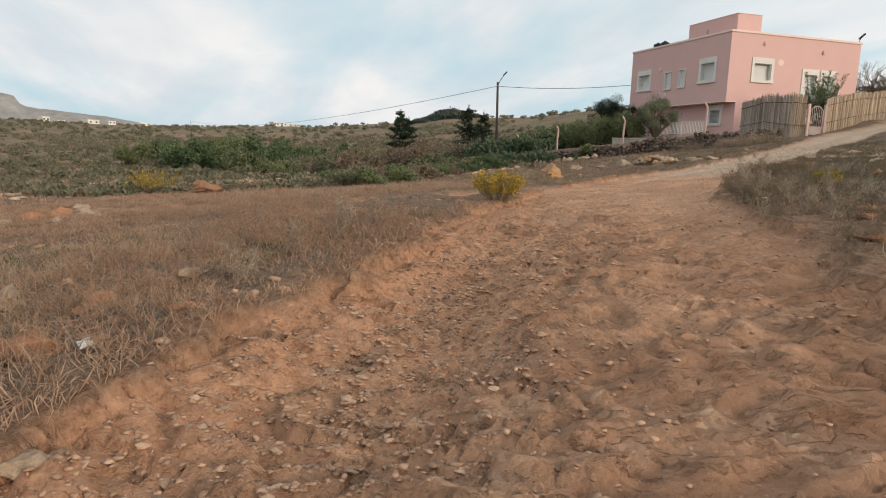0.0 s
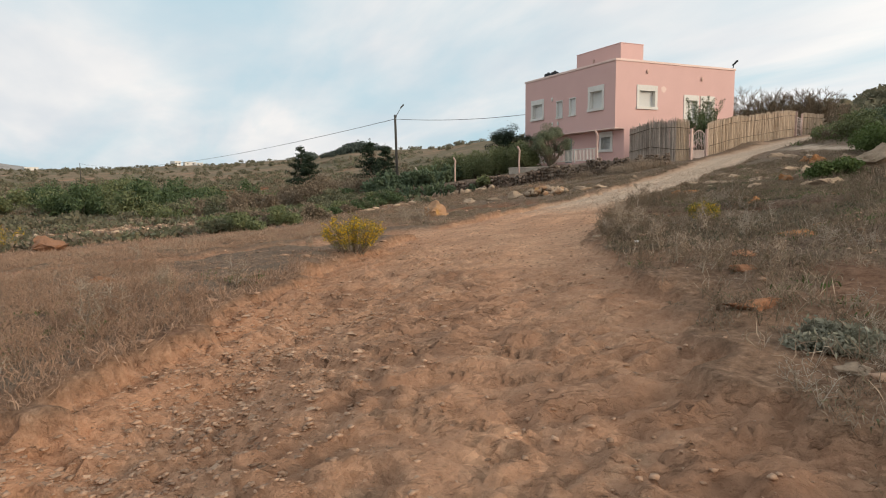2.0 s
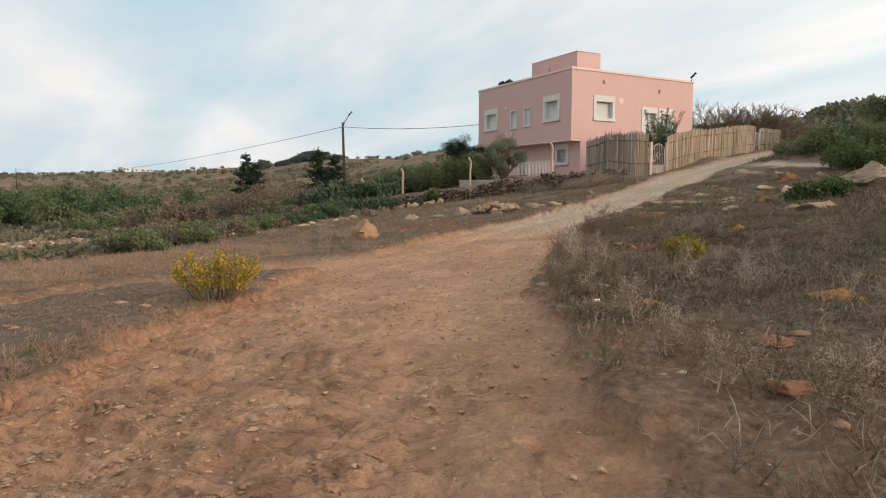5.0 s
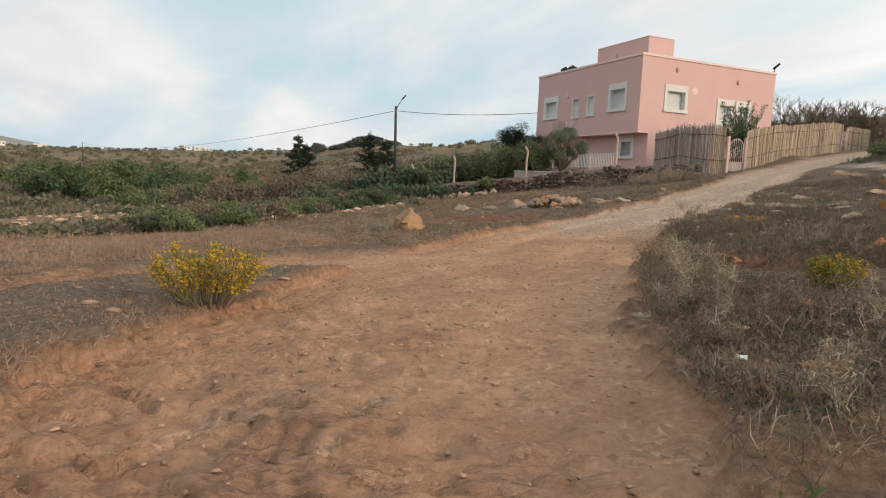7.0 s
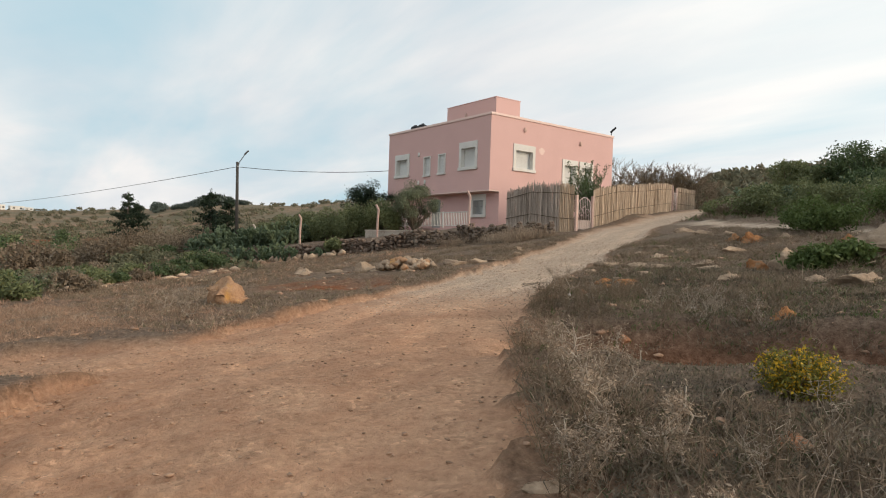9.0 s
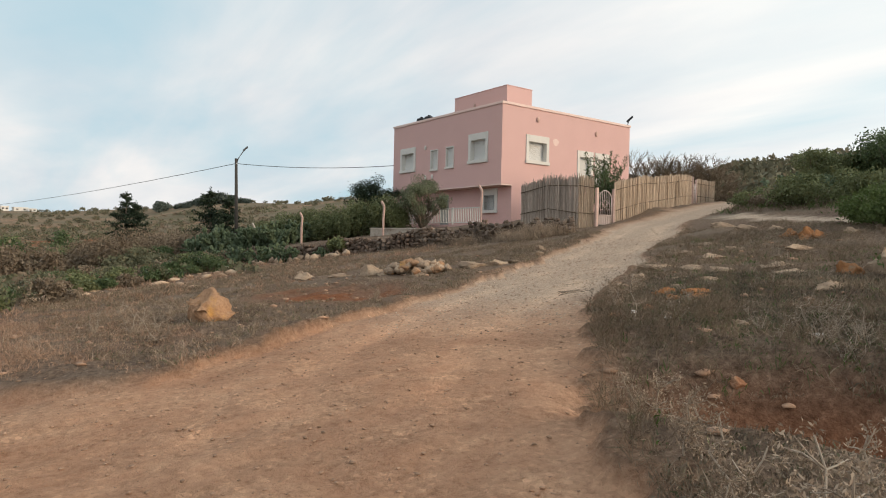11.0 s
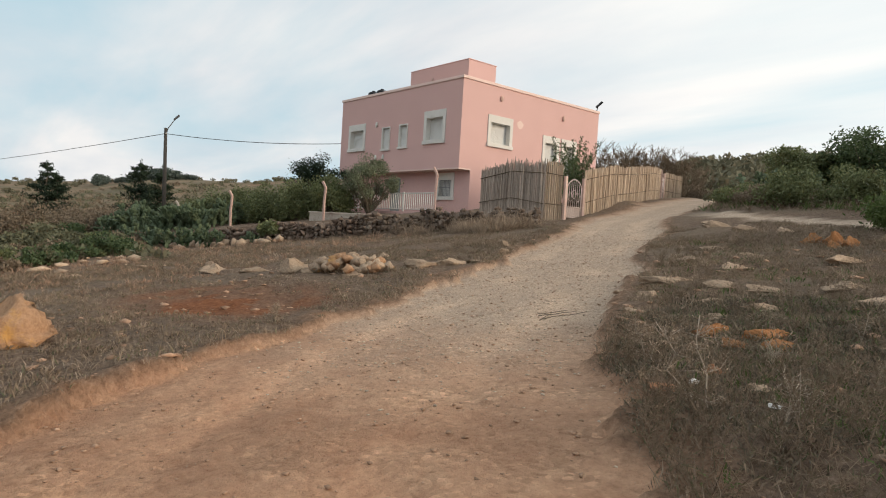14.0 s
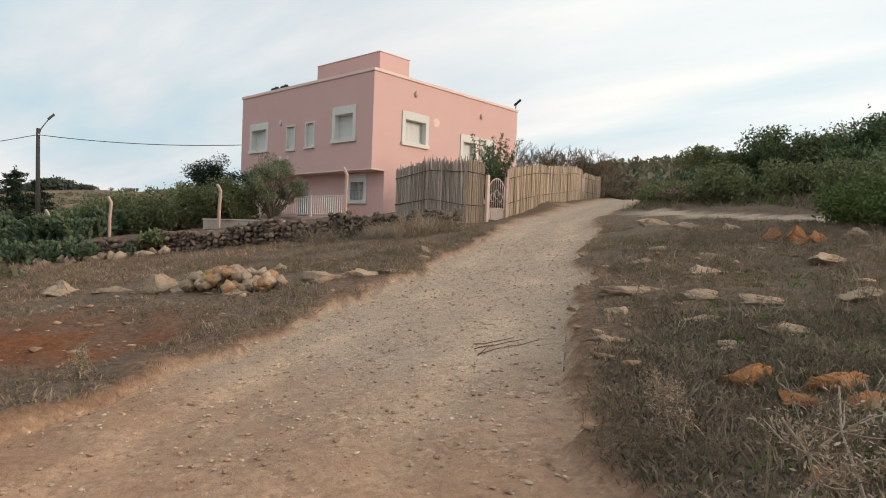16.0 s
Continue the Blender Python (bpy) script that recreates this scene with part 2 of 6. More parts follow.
PALECON = surface("pale_concrete", (0.42, 0.36, 0.3), (0.6, 0.53, 0.45), 3, 25, 0.9, bump=0.4, stain=(0.3, 0.24, 0.2))
CANE = surface("weathered_cane", (0.37, 0.28, 0.2), (0.6, 0.48, 0.365), 3, 40, 0.8, bump=0.3, stretch=(1, 1, 0.12), spread=0.17)
CANEGREY = surface("grey_cane", (0.31, 0.255, 0.215), (0.52, 0.44, 0.375), 3, 40, 0.85, bump=0.3, stretch=(1, 1, 0.12), spread=0.25)
WALLSTONE = surface("wall_stone", (0.10, 0.07, 0.054), (0.27, 0.2, 0.155), 4, 30, 0.95, bump=0.6, dist=0.02, spread=0.4, island=True, stain=(0.30, 0.27, 0.23))
WALLSTONE_PART = surface("wall_stone_single", (0.10, 0.075, 0.058), (0.24, 0.185, 0.145), 4, 30, 0.95, bump=0.6, dist=0.02, spread=0.35, stain=(0.30, 0.27, 0.23))
LIME = surface("limestone", (0.29, 0.208, 0.143), (0.5, 0.378, 0.27), 3, 22, 0.95, bump=0.7, dist=0.03, spread=0.15, stain=(0.24, 0.19, 0.145))
LICHEN = surface("lichened_limestone", (0.34, 0.155, 0.065), (0.46, 0.225, 0.1), 7, 26, 0.95, bump=0.9, dist=0.03, spread=0.15, stain=(0.33, 0.235, 0.155))
REDROCK = surface("red_rock", (0.30, 0.14, 0.075), (0.44, 0.23, 0.13), 3, 22, 0.95, bump=0.7, dist=0.03, spread=0.15, stain=(0.36, 0.26, 0.18))
PEBBLE = surface("pebble", (0.28, 0.17, 0.11), (0.48, 0.32, 0.22), 4, 30, 0.95, bump=0.5, spread=0.3, island=True)
BARK = surface("bark", (0.09, 0.07, 0.05), (0.19, 0.15, 0.11), 4, 25, 0.9, bump=0.7, stretch=(1, 1, 0.3), spread=0.1)
POLEWOOD = surface("dark_pole", (0.05, 0.045, 0.04), (0.09, 0.08, 0.07), 3, 25, 0.7, bump=0.3, stretch=(1, 1, 0.2), spread=0)
LAMPGREY = surface("dark_lamp_paint", (0.07, 0.075, 0.08), (0.12, 0.12, 0.125), 3, 25, 0.6, bump=0.1, spread=0)
METAL = surface("grey_metal", (0.22, 0.23, 0.24), (0.34, 0.35, 0.36), 3, 25, 0.45, 0.6, bump=0.1, spread=0)
BLACK = surface("black_plastic", (0.015, 0.015, 0.017), (0.03, 0.03, 0.032), 3, 25, 0.5, bump=0.1, spread=0)
CABLE = surface("cable_rubber", (0.06, 0.06, 0.065), (0.1, 0.1, 0.1), 3, 25, 0.6, bump=0, spread=0)
IRON = surface("pale_pink_iron", (0.55, 0.44, 0.4), (0.7, 0.6, 0.55), 3, 25, 0.6, 0.1, bump=0.2, spread=0)
DOORPAINT = surface("grey_green_door", (0.22, 0.25, 0.24), (0.3, 0.33, 0.31), 3, 25, 0.6, bump=0.1, spread=0)
LITTER = surface("white_litter", (0.6, 0.58, 0.55), (0.75, 0.74, 0.72), 8, 40, 0.6, bump=0.2, spread=0.05)
STRAW = leafy("dry_stalks", (0.18, 0.13, 0.092), (0.44, 0.345, 0.255), 0.85, 0.12)
STRAWRED = leafy("dry_reddish_grass", (0.2, 0.122, 0.083), (0.46, 0.312, 0.218), 0.85, 0.12)
SCRUB = leafy("grey_dry_scrub", (0.125, 0.09, 0.063), (0.32, 0.245, 0.176), 0.85, 0.1, (0.1, 0.13, 0.06))
BONE = leafy("bleached_stalks", (0.26, 0.21, 0.16), (0.5, 0.43, 0.35), 0.85, 0.1)
WEED = leafy("green_weed", (0.05, 0.075, 0.02), (0.13, 0.18, 0.06), 0.6, 0.3)
HEDGE = leafy("hedge_leaf", (0.08, 0.1, 0.045), (0.235, 0.26, 0.125), 0.55, 0.3, (0.16, 0.15, 0.05))
OLIVE = leafy("olive_leaf", (0.085, 0.105, 0.062), (0.25, 0.275, 0.17), 0.55, 0.25)
DARKLEAF = leafy("dark_leaf", (0.036, 0.062, 0.03), (0.125, 0.17, 0.074), 0.55, 0.25)
CYPRESS = leafy("conifer_leaf", (0.012, 0.024, 0.014), (0.04, 0.06, 0.032), 0.6, 0.2)
MACCHIA = leafy("scrub_leaf", (0.085, 0.09, 0.055), (0.215, 0.215, 0.13), 0.65, 0.25, (0.17, 0.13, 0.07))
# leaf tones lightened to stand in for distance haze; field tufts share them
HAZYSCRUB = leafy("hazy_scrub_leaf", (0.105, 0.102, 0.068), (0.215, 0.2, 0.13), 0.75, 0.3, (0.24, 0.18, 0.11))
# greyed green: the haze over the skyline wood is put into its leaf colour
HAZYWOOD = leafy("hazy_wood_leaf", (0.05, 0.066, 0.056), (0.1, 0.122, 0.1), 0.7, 0.2)
BROWNBUSH = leafy("brown_twig", (0.135, 0.103, 0.072), (0.27, 0.21, 0.148), 0.8, 0.15)
BLOOM = leafy("yellow_bloom", (0.46, 0.27, 0.02), (0.7, 0.45, 0.04), 0.6, 0.25)
BUSHLEAF = leafy("yellow_bush_leaf", (0.10, 0.11, 0.025), (0.24, 0.22, 0.05), 0.6, 0.25)
CACTUS = surface("cactus_pad", (0.05, 0.08, 0.045), (0.14, 0.18, 0.10), 3, 20, 0.55, bump=0.2, spread=0.2, island=True)


# ---- helpers for meshes ----
def mesh_object(name, verts, faces, material, parent=None, smooth=False):
    """One mesh object from arrays of places and of faces with as many corners each."""
    me = bpy.data.meshes.new(name)
    v, f = np.asarray(verts, np.float32), np.asarray(faces, np.int32)
    me.vertices.add(len(v))
    me.vertices.foreach_set("co", v.ravel())
    k = f.shape[1]
    me.loops.add(f.size)
    me.loops.foreach_set("vertex_index", f.ravel())
    me.polygons.add(len(f))
    me.polygons.foreach_set("loop_start", np.arange(0, f.size, k, dtype=np.int32))
    me.polygons.foreach_set("loop_total", np.full(len(f), k, np.int32))
    me.update(calc_edges=True)
    me.validate()
    if smooth:
        me.polygons.foreach_set("use_smooth", np.ones(len(f), bool))
    me.materials.append(material)
    ob = new(name, me)
    if parent:
        ob.parent = parent
    return ob


def part(name, bm, material, parent=None, label="", smooth=False):
    me = bpy.data.meshes.new(name)
    bm.to_mesh(me)
    bm.free()
    if smooth:
        for p in me.polygons:
            p.use_smooth = True
    me.materials.append(material)
    ob = new(name, me)
    if parent:
        ob.parent = parent
    if label:
        tagged(ob, label)
    return ob


def thing(name, x, y, z, label, category, group="", rz=0, kind=""):
    e = new(name)
    e.matrix_world = pose(x, y, z, 0, 0, rz)
    return tagged(e, label, category, group, kind)


def box(bm, x0, x1, y0, y1, z0, z1, bevel=0.0):
    r = bmesh.ops.create_cube(bm, size=1.0, matrix=Matrix.Translation(((x0 + x1) / 2, (y0 + y1) / 2, (z0 + z1) / 2)) @ Matrix.Diagonal((x1 - x0, y1 - y0, z1 - z0, 1)))
    if bevel:
        es = list({e for v in r["verts"] for e in v.link_edges})
        bmesh.ops.bevel(bm, geom=es, offset=bevel, segments=2, affect="EDGES", profile=0.6)
    return bm


def boxes(*bs, bevel=0.0):
    bm = bmesh.new()
    for b in bs:
        box(bm, *b, bevel=bevel)
    return bm


def tube(points, radii, sides=8):
    """Arrays of a tapered tube along points."""
    pts = [Vector(p) for p in points]
    vs, fs = [], []
    for i, p in enumerate(pts):
        d = (pts[min(i + 1, len(pts) - 1)] - pts[max(i - 1, 0)]).normalized()
        a = d.orthogonal().normalized()
        b = d.cross(a)
        for k in range(sides):
            t = 2 * math.pi * k / sides
            vs.append(p + float(radii[i]) * (math.cos(t) * a + math.sin(t) * b))
        if i:
            for k in range(sides):
                k2 = (k + 1) % sides
                fs.append(((i - 1) * sides + k, (i - 1) * sides + k2, i * sides + k2, i * sides + k))
    return np.array([tuple(v) for v in vs]), np.array(fs)


def join(arrays):
    vs, fs, n = [], [], 0
    for v, f in arrays:
        vs.append(v)
        fs.append(np.asarray(f) + n)
        n += len(v)
    return np.concatenate(vs), np.concatenate(fs)


def tube_part(name, points, radii, material, parent, sides=8, caps=True):
    v, f = tube(points, radii, sides)
    me = bpy.data.meshes.new(name)
    faces = [tuple(int(i) for i in q) for q in f]
    if caps:
        faces += [tuple(range(sides - 1, -1, -1)), tuple(range(len(v) - sides, len(v)))]
    me.from_pydata([tuple(p) for p in v], [], faces)
    for p in me.polygons:
        p.use_smooth = len(p.vertices) == 4
    me.materials.append(material)
    ob = new(name, me)
    ob.parent = parent
    return ob


rng = np.random.default_rng(7)


def lattice(ix, iy, seed):
    h = (ix.astype(np.int64) * 374761393 + iy.astype(np.int64) * 668265263 + seed * 974634777) & 0x7FFFFFFF
    h = ((h ^ (h >> 13)) * 1274126177) & 0x7FFFFFFF
    return ((h ^ (h >> 16)) & 0xFFFF) / 65535.0


def value_noise(x, y, seed=0):
    ix, iy = np.floor(x), np.floor(y)
    fx, fy = x - ix, y - iy
    fx, fy = fx * fx * (3 - 2 * fx), fy * fy * (3 - 2 * fy)
    a, b, c, d = lattice(ix, iy, seed), lattice(ix + 1, iy, seed), lattice(ix, iy + 1, seed), lattice(ix + 1, iy + 1, seed)
    return (a * (1 - fx) + b * fx) * (1 - fy) + (c * (1 - fx) + d * fx) * fy - 0.5


def fbm(x, y, octaves=4, seed=0):
    out, amp = 0 * x, 1.0
    for o in range(octaves):
        out = out + amp * value_noise(x * 2**o + 17.3 * o, y * 2**o - 9.1 * o, seed + o)
        amp *= 0.5
    return out


def step(a, b, x):
    t = np.clip((x - a) / (b - a), 0, 1)
    return t * t * (3 - 2 * t)


def near_line(x, y, line):
    """For a polyline of (x, y, half width): the least distance over the half width there, and the side (+ on its left)."""
    best, side = np.full(np.shape(x), 1e9), np.zeros(np.shape(x))
    for (ax, ay, aw), (bx, by, bw) in zip(line, line[1:]):
        dx, dy = bx - ax, by - ay
        t = np.clip(((x - ax) * dx + (y - ay) * dy) / (dx * dx + dy * dy), 0, 1)
        d = np.hypot(x - ax - t * dx, y - ay - t * dy) - (aw + t * (bw - aw))
        s = np.sign(dx * (y - ay) - dy * (x - ax))
        side = np.where(d < best, s, side)
        best = np.minimum(best, d)
    return best, side


# ---- the lie of the land ----
ROAD = [(46, -42, 2.6), (37.5, -33.3, 2.3), (33.2, -28.9, 2.3), (29.3, -26.2, 2.1), (25.52, -24.0, 2.0), (22.18, -21.45, 1.97), (19.22, -18.58, 2.05), (17.58, -16.28, 1.75),
        (16.02, -12.92, 1.6), (13.6, -8.65, 1.4), (11.82, -4.93, 1.38), (9.6, -0.8, 1.5), (8.4, 3.5, 1.6), (6.8, 9, 1.6), (3.5, 19, 1.6), (-2, 34, 1.6)]
BRANCH = [(19.8, -20.2, 0.8), (18.5, -22.5, 0.95), (18.2, -24.4, 0.9), (18.0, -26, 0.85), (17.6, -28.5, 0.8), (15, -36, 0.6)]
SLAB = [(9.6, 1.4, 0.8), (12.4, 0.9, 0.4), (16.7, -2.2, 0.34), (22, -5.8, 0.34), (30, -9.3, 0.34)]
WALL = [(7.3, -2.7), (3.2, -4.3), (-0.3, -6.9), (-5.0, -9.3), (-11.0, -10.6), (-19.0, -11.2)]
HILLS = ((0, 2.0, 300), (80, 6.5, 140), (100, 6.3, 140), (112, 6.3, 150), (122, 5.6, 160), (135, 4.6, 170), (150, 3.6, 240), (156, 2.9, 280), (164, 2.5, 330), (169, 1.8, 400),
         (176, 1.4, 450), (188, 1.1, 500), (206, 1.0, 500), (230, 1.0, 400), (360, 2.0, 300))
GULLY = [(35.0, -31.4, 0.5), (30.2, -28.15, 0.5), (28.7, -27.25, 0.35), (26.6, -25.9, 0.15)]
COEF = [0.984, 2.329, 1.003, -0.074, -0.285, 0.947, -0.155, -0.267, 0.104, 0.002, 0.029, -0.23, -0.172, 0.171, -0.078]


def land(x, y):
    """The height of the ground without its small unevenness."""
    x, y = np.asarray(x, float), np.asarray(y, float)
    u, v = (np.clip(x, -32, 40) - 14) / 20, (np.clip(y, -38, 20) + 14) / 20
    k, near = 0, 0 * u
    for i in range(5):
        for j in range(5 - i):
            near = near + COEF[k] * u**i * v**j
            k += 1
    ang = np.degrees(np.arctan2(y + 22, x - 25)) % 360
    d = np.hypot(x - 25, y + 22)
    hs = np.array(HILLS)
    reach = np.interp(ang, hs[:, 0], hs[:, 2])
    top = 1.8 + reach * np.tan(np.radians(np.interp(ang, hs[:, 0], hs[:, 1])))
    low = np.interp(ang, (0, 90, 130, 150, 165, 200, 230, 360), (1.5, 4.0, 4.2, 1.5, -2.2, -3.0, -2, 1.5))
    far = low + (top - low) * step(45, reach, d) + 0.004 * d * fbm(x / 40, y / 40, 4, 5) * step(60, 120, d) - np.maximum(d - reach, 0) * 0.012
    w = step(30, 70, np.hypot(x - 14, y + 13))
    return near * (1 - w) + far * w


def masks(x, y):
    """How far a place belongs to the road, the gravel, the clay and the far fields, each 0 to 1."""
    rough = 0.5 * fbm(x * 0.9, y * 0.9, 4, 11)
    d, side = near_line(x, y, ROAD)
    road = 1 - step(-0.06, 0.07, d + 0.8 * rough + 0.3 * fbm(x * 3.1, y * 3.1, 4, 17))
    b, _ = near_line(x, y, BRANCH)
    road = np.maximum(road, 0.9 * (1 - step(-0.2, 0.35, b + rough)))
    s, _ = near_line(x, y, SLAB)
    gravel = road * step(-17.5, -13.0, y + 3 * fbm(x * 0.35, y * 0.35, 4, 3)) * 0.85
    slab = (1 - step(-0.1, 0.25, s + 0.5 * rough)) * step(10.5, 12.5, x)
    gravel = np.maximum(gravel, slab)
    edge = np.exp(-((d + 0.25) / 0.4) ** 2) * (side > 0) * (1 - step(-24.5, -19, y))
    pit = np.exp(-np.maximum(((0.87 * (x - 23.7) + 0.5 * (y + 17.35)) / 1.95) ** 2 + ((0.87 * (y + 17.35) - 0.5 * (x - 23.7)) / 1.0) ** 2 + 0.3 * rough, 0) ** 3)
    patch = np.exp(-(((x - 12.2) / 2.6) ** 2 + ((y + 15.8) / 1.5) ** 2) ** 2)
    bank = np.exp(-(((x - 29.6) / 1.3) ** 2 + ((y + 22.2) / 0.9) ** 2) ** 2)
    fade = step(-0.18, 0.12, fbm(x * 0.8, y * 0.8, 4, 29))
    for cx, cy, rx, ry in ((-67, -21, 9, 6), (-115, -8, 15, 9), (-90, -1, 11, 6), (-52, -27, 7, 4)):
        patch2 = np.exp(-(((x - cx) / rx) ** 2 + ((y - cy) / ry) ** 2) ** 2) * step(-0.25, 0.05, fbm(x * 0.2, y * 0.2, 4, 71))
        edge = np.maximum(edge, 1.6 * patch2)
    clay = np.clip(0.75 * edge + pit + patch * np.maximum(fade, 0.5) + 0.45 * bank * fade, 0, 1)
    rocky = (1 - step(-26.0, -20.0, y + 2.5 * fbm(x * 0.4, y * 0.4, 4, 61))) * (0.55 + 0.45 * step(-0.1, 0.1, fbm(x * 0.6, y * 0.6, 3, 62)))
    far = step(26, 48, np.hypot(x - 16, y + 14))
    mid, _ = near_line(x, y, [(a, b, 0.0) for a, b, _ in ROAD])
    track = road * np.exp(-((mid - 0.72 - 0.25 * fbm(x * 0.3, y * 0.3, 3, 81)) / 0.27) ** 2) * step(-0.35, 0.2, fbm(x * 0.7, y * 0.7, 4, 83))
    low = 1 - step(-24.0, -17.0, y)
    verge = (1 - step(0.1, 0.4 + 2.8 * low * low * (side < 0), d + 1.2 * rough)) * (0.7 + 0.25 * low)
    return road, gravel, clay, far, d, side, slab, pit, patch, rocky, track, verge


def ground_height(x, y):
    x, y = np.asarray(x, float), np.asarray(y, float)
    road, gravel, clay, far, d, side, slab, pit, patch, _, track, _ = masks(x, y)
    z = land(x, y)
    z = z + ((0.0 + 0.03 * (side > 0)) * (1 - road) - 0.10 * road) * (1 - step(2.0, 9.0, d)) + 0.05 * fbm(x * 0.5, y * 0.5, 3, 2) * (1 - road)
    z = z + 0.11 * fbm(x * 1.7, y * 1.7, 5, 8) * (1 - road) * (1 - far)
    # ledges of rock and ruts across the lower road, smoother packed gravel above
    rocky = road * (1 - step(-25.5, -20.5, y))
    sx, sy = 0.75 * x + 0.66 * y, -0.66 * x + 0.75 * y
    z = z + rocky * (0.13 * np.abs(fbm(sy * 1.5, sx * 0.6, 5, 41)) - 0.03 + 0.1 * np.maximum(fbm(x * 2.6, y * 2.6, 4, 43), 0) + 0.07 * np.abs(fbm(x * 6.0, y * 6.0, 2, 49)))
    shelf = fbm(sy * 0.75, sx * 0.4, 4, 47) * 7
    z = z + rocky * 0.095 * (np.floor(shelf) + step(0.84, 0.99, shelf - np.floor(shelf)) - shelf)
    thin = fbm(sy * 2.1, sx * 0.75, 4, 53) * 7
    z = z + rocky * 0.045 * (np.floor(thin) + step(0.82, 0.99, thin - np.floor(thin)) - thin)
    # the washed-out gully of loose stones along the lower left side
    gully, _ = near_line(x, y, GULLY)
    z = z - 0.13 * (1 - step(-0.3, 0.5, gully)) * road
    z = z + 0.4 * np.exp(-((x - 0.5) ** 2 + (y - 19.5) ** 2) / 18)
    z = z + road * (0.030 * fbm(x * 4, y * 4, 4, 44) + 0.03 * fbm(x * 0.9, y * 0.9, 3, 45))
    z = z - 0.85 * pit - 0.12 * patch - 0.025 * track
    w, wside = near_line(x, y, [(a, b, 0.0) for a, b in WALL])
    inside = step(-0.1, 0.5, np.where(wside < 0, w, -w)) * step(-22, -14, x) * step(6.0, 4.9, x) * (1 - 0.42 * step(1.5, 3.5, x))
    z = z + 0.7 * inside * (1 - step(6, 12, w))
    # the yard round the house is level
    yard = step(-13.5, -11.5, x) * step(2.4, 1.0, x) * step(-3.2, -1.6, y) * step(14, 11, y)
    return z * (1 - yard) + 2.45 * yard


def axis(lo, a, b, hi, fine, grow):
    mid = np.arange(a, b, fine)
    up, s, v = [], fine, b
    while v < hi:
        up.append(v)
        s *= grow
        v += s
    dn, s, v = [], fine, a - fine
    while v > lo:
        dn.append(v)
        s *= grow
        v -= s
    return np.concatenate([dn[::-1] + [] if dn else [], mid, up])


def build_ground():
    xs = np.concatenate([[-2600.0], axis(-2400, 13.0, 35.0, 1500, 0.05, 1.045), [1700.0]])
    ys = np.concatenate([[-1700.0], axis(-1500, -31.0, -10.0, 2400, 0.05, 1.045), [2600.0]])
    gx, gy = np.meshgrid(xs, ys, indexing="ij")
    z = ground_height(gx, gy)
    v = np.stack([gx, gy, z], -1).reshape(-1, 3)
    ny = len(ys)
    i, j = np.meshgrid(np.arange(len(xs) - 1), np.arange(ny - 1), indexing="ij")
    a = (i * ny + j).ravel()
    quads = np.stack([a, a + ny, a + ny + 1, a + 1], -1)
    cx, cy = (gx[:-1, :-1] + gx[1:, 1:]).ravel() / 2, (gy[:-1, :-1] + gy[1:, 1:]).ravel() / 2
    is_road = masks(cx, cy)[0] > 0.5
    for name, pick, label in (("ground", ~is_road, "dry stony ground with brown litter and red soil"), ("road", is_road, "rough unpaved tan dirt road with stones and ruts")):
        q = quads[pick]
        used, q = np.unique(q, return_inverse=True)
        ob = mesh_object(name, v[used], q.reshape(-1, 4), SOIL, smooth=True)
        m = masks(v[used][:, 0], v[used][:, 1])
        for key, val in (("road", m[0]), ("gravel", m[1]), ("clay", m[2]), ("far", m[3]), ("rocky", m[9]), ("track", m[10]), ("verge", m[11])):
            at = ob.data.attributes.new(key, "FLOAT", "POINT")
            at.data.foreach_set("value", np.ascontiguousarray(val, np.float32))
        tagged(ob, label, name, kind="structure")


build_ground()


def gz(x, y):
    return float(ground_height(np.array([x]), np.array([y]))[0])


# ---- the house ----
def framed_window(house, along, place, lo, hi, z0, z1, small=False):
    """A window in the facade y = place ('x') or x = place ('y'): white surround, recess, shutter and sill."""
    w = new("window")
    w.parent = house
    s = 1 if along == "y" else -1

    def bx(a0, a1, d0, d1, c0, c1, bevel=0.0):
        d0, d1 = sorted((place + s * d0, place + s * d1))
        return (d0, d1, a0, a1, c0, c1) if along == "y" else (a0, a1, d0, d1, c0, c1)

    b = 0.07 if small else 0.2
    t = 0.07 if small else 0.36
    part("frame", boxes(bx(lo, lo + b, -0.27, 0.05, z0, z1), bx(hi - b, hi, -0.27, 0.05, z0, z1), bx(lo + b, hi - b, -0.27, 0.05, z1 - t, z1), bevel=0.008), WHITE, w)
    part("sill", boxes(bx(lo - 0.03, hi + 0.03, -0.27, 0.10, z0 - 0.05, z0 + (0.05 if small else 0.13)), bevel=0.01), WHITE, w)
    n = 12 if small else 22
    deep = 0.1 if small else 0.24
    top, bot = z1 - t, z0 + (0.05 if small else 0.13)
    hgt = (top - bot) / n
    bm = bmesh.new()
    rows = []
    for i in range(n):
        for q, d in ((0.03, -deep), (0.5, 0.006 - deep), (0.94, -deep), (0.97, -deep - 0.004)):
            e = [bx(a, a, d, d, bot + (i + q) * hgt, 0) for a in (lo + b, hi - b)]
            rows.append([bm.verts.new((p[0], p[2], p[4])) for p in e])
    for p, q in zip(rows, rows[1:]):
        bm.faces.new((p[0], p[1], q[1], q[0]))
    bmesh.ops.recalc_face_normals(bm, faces=bm.faces[:])
    part("shutter", bm, SHUTTER, w, "closed white roller shutter")
    return w


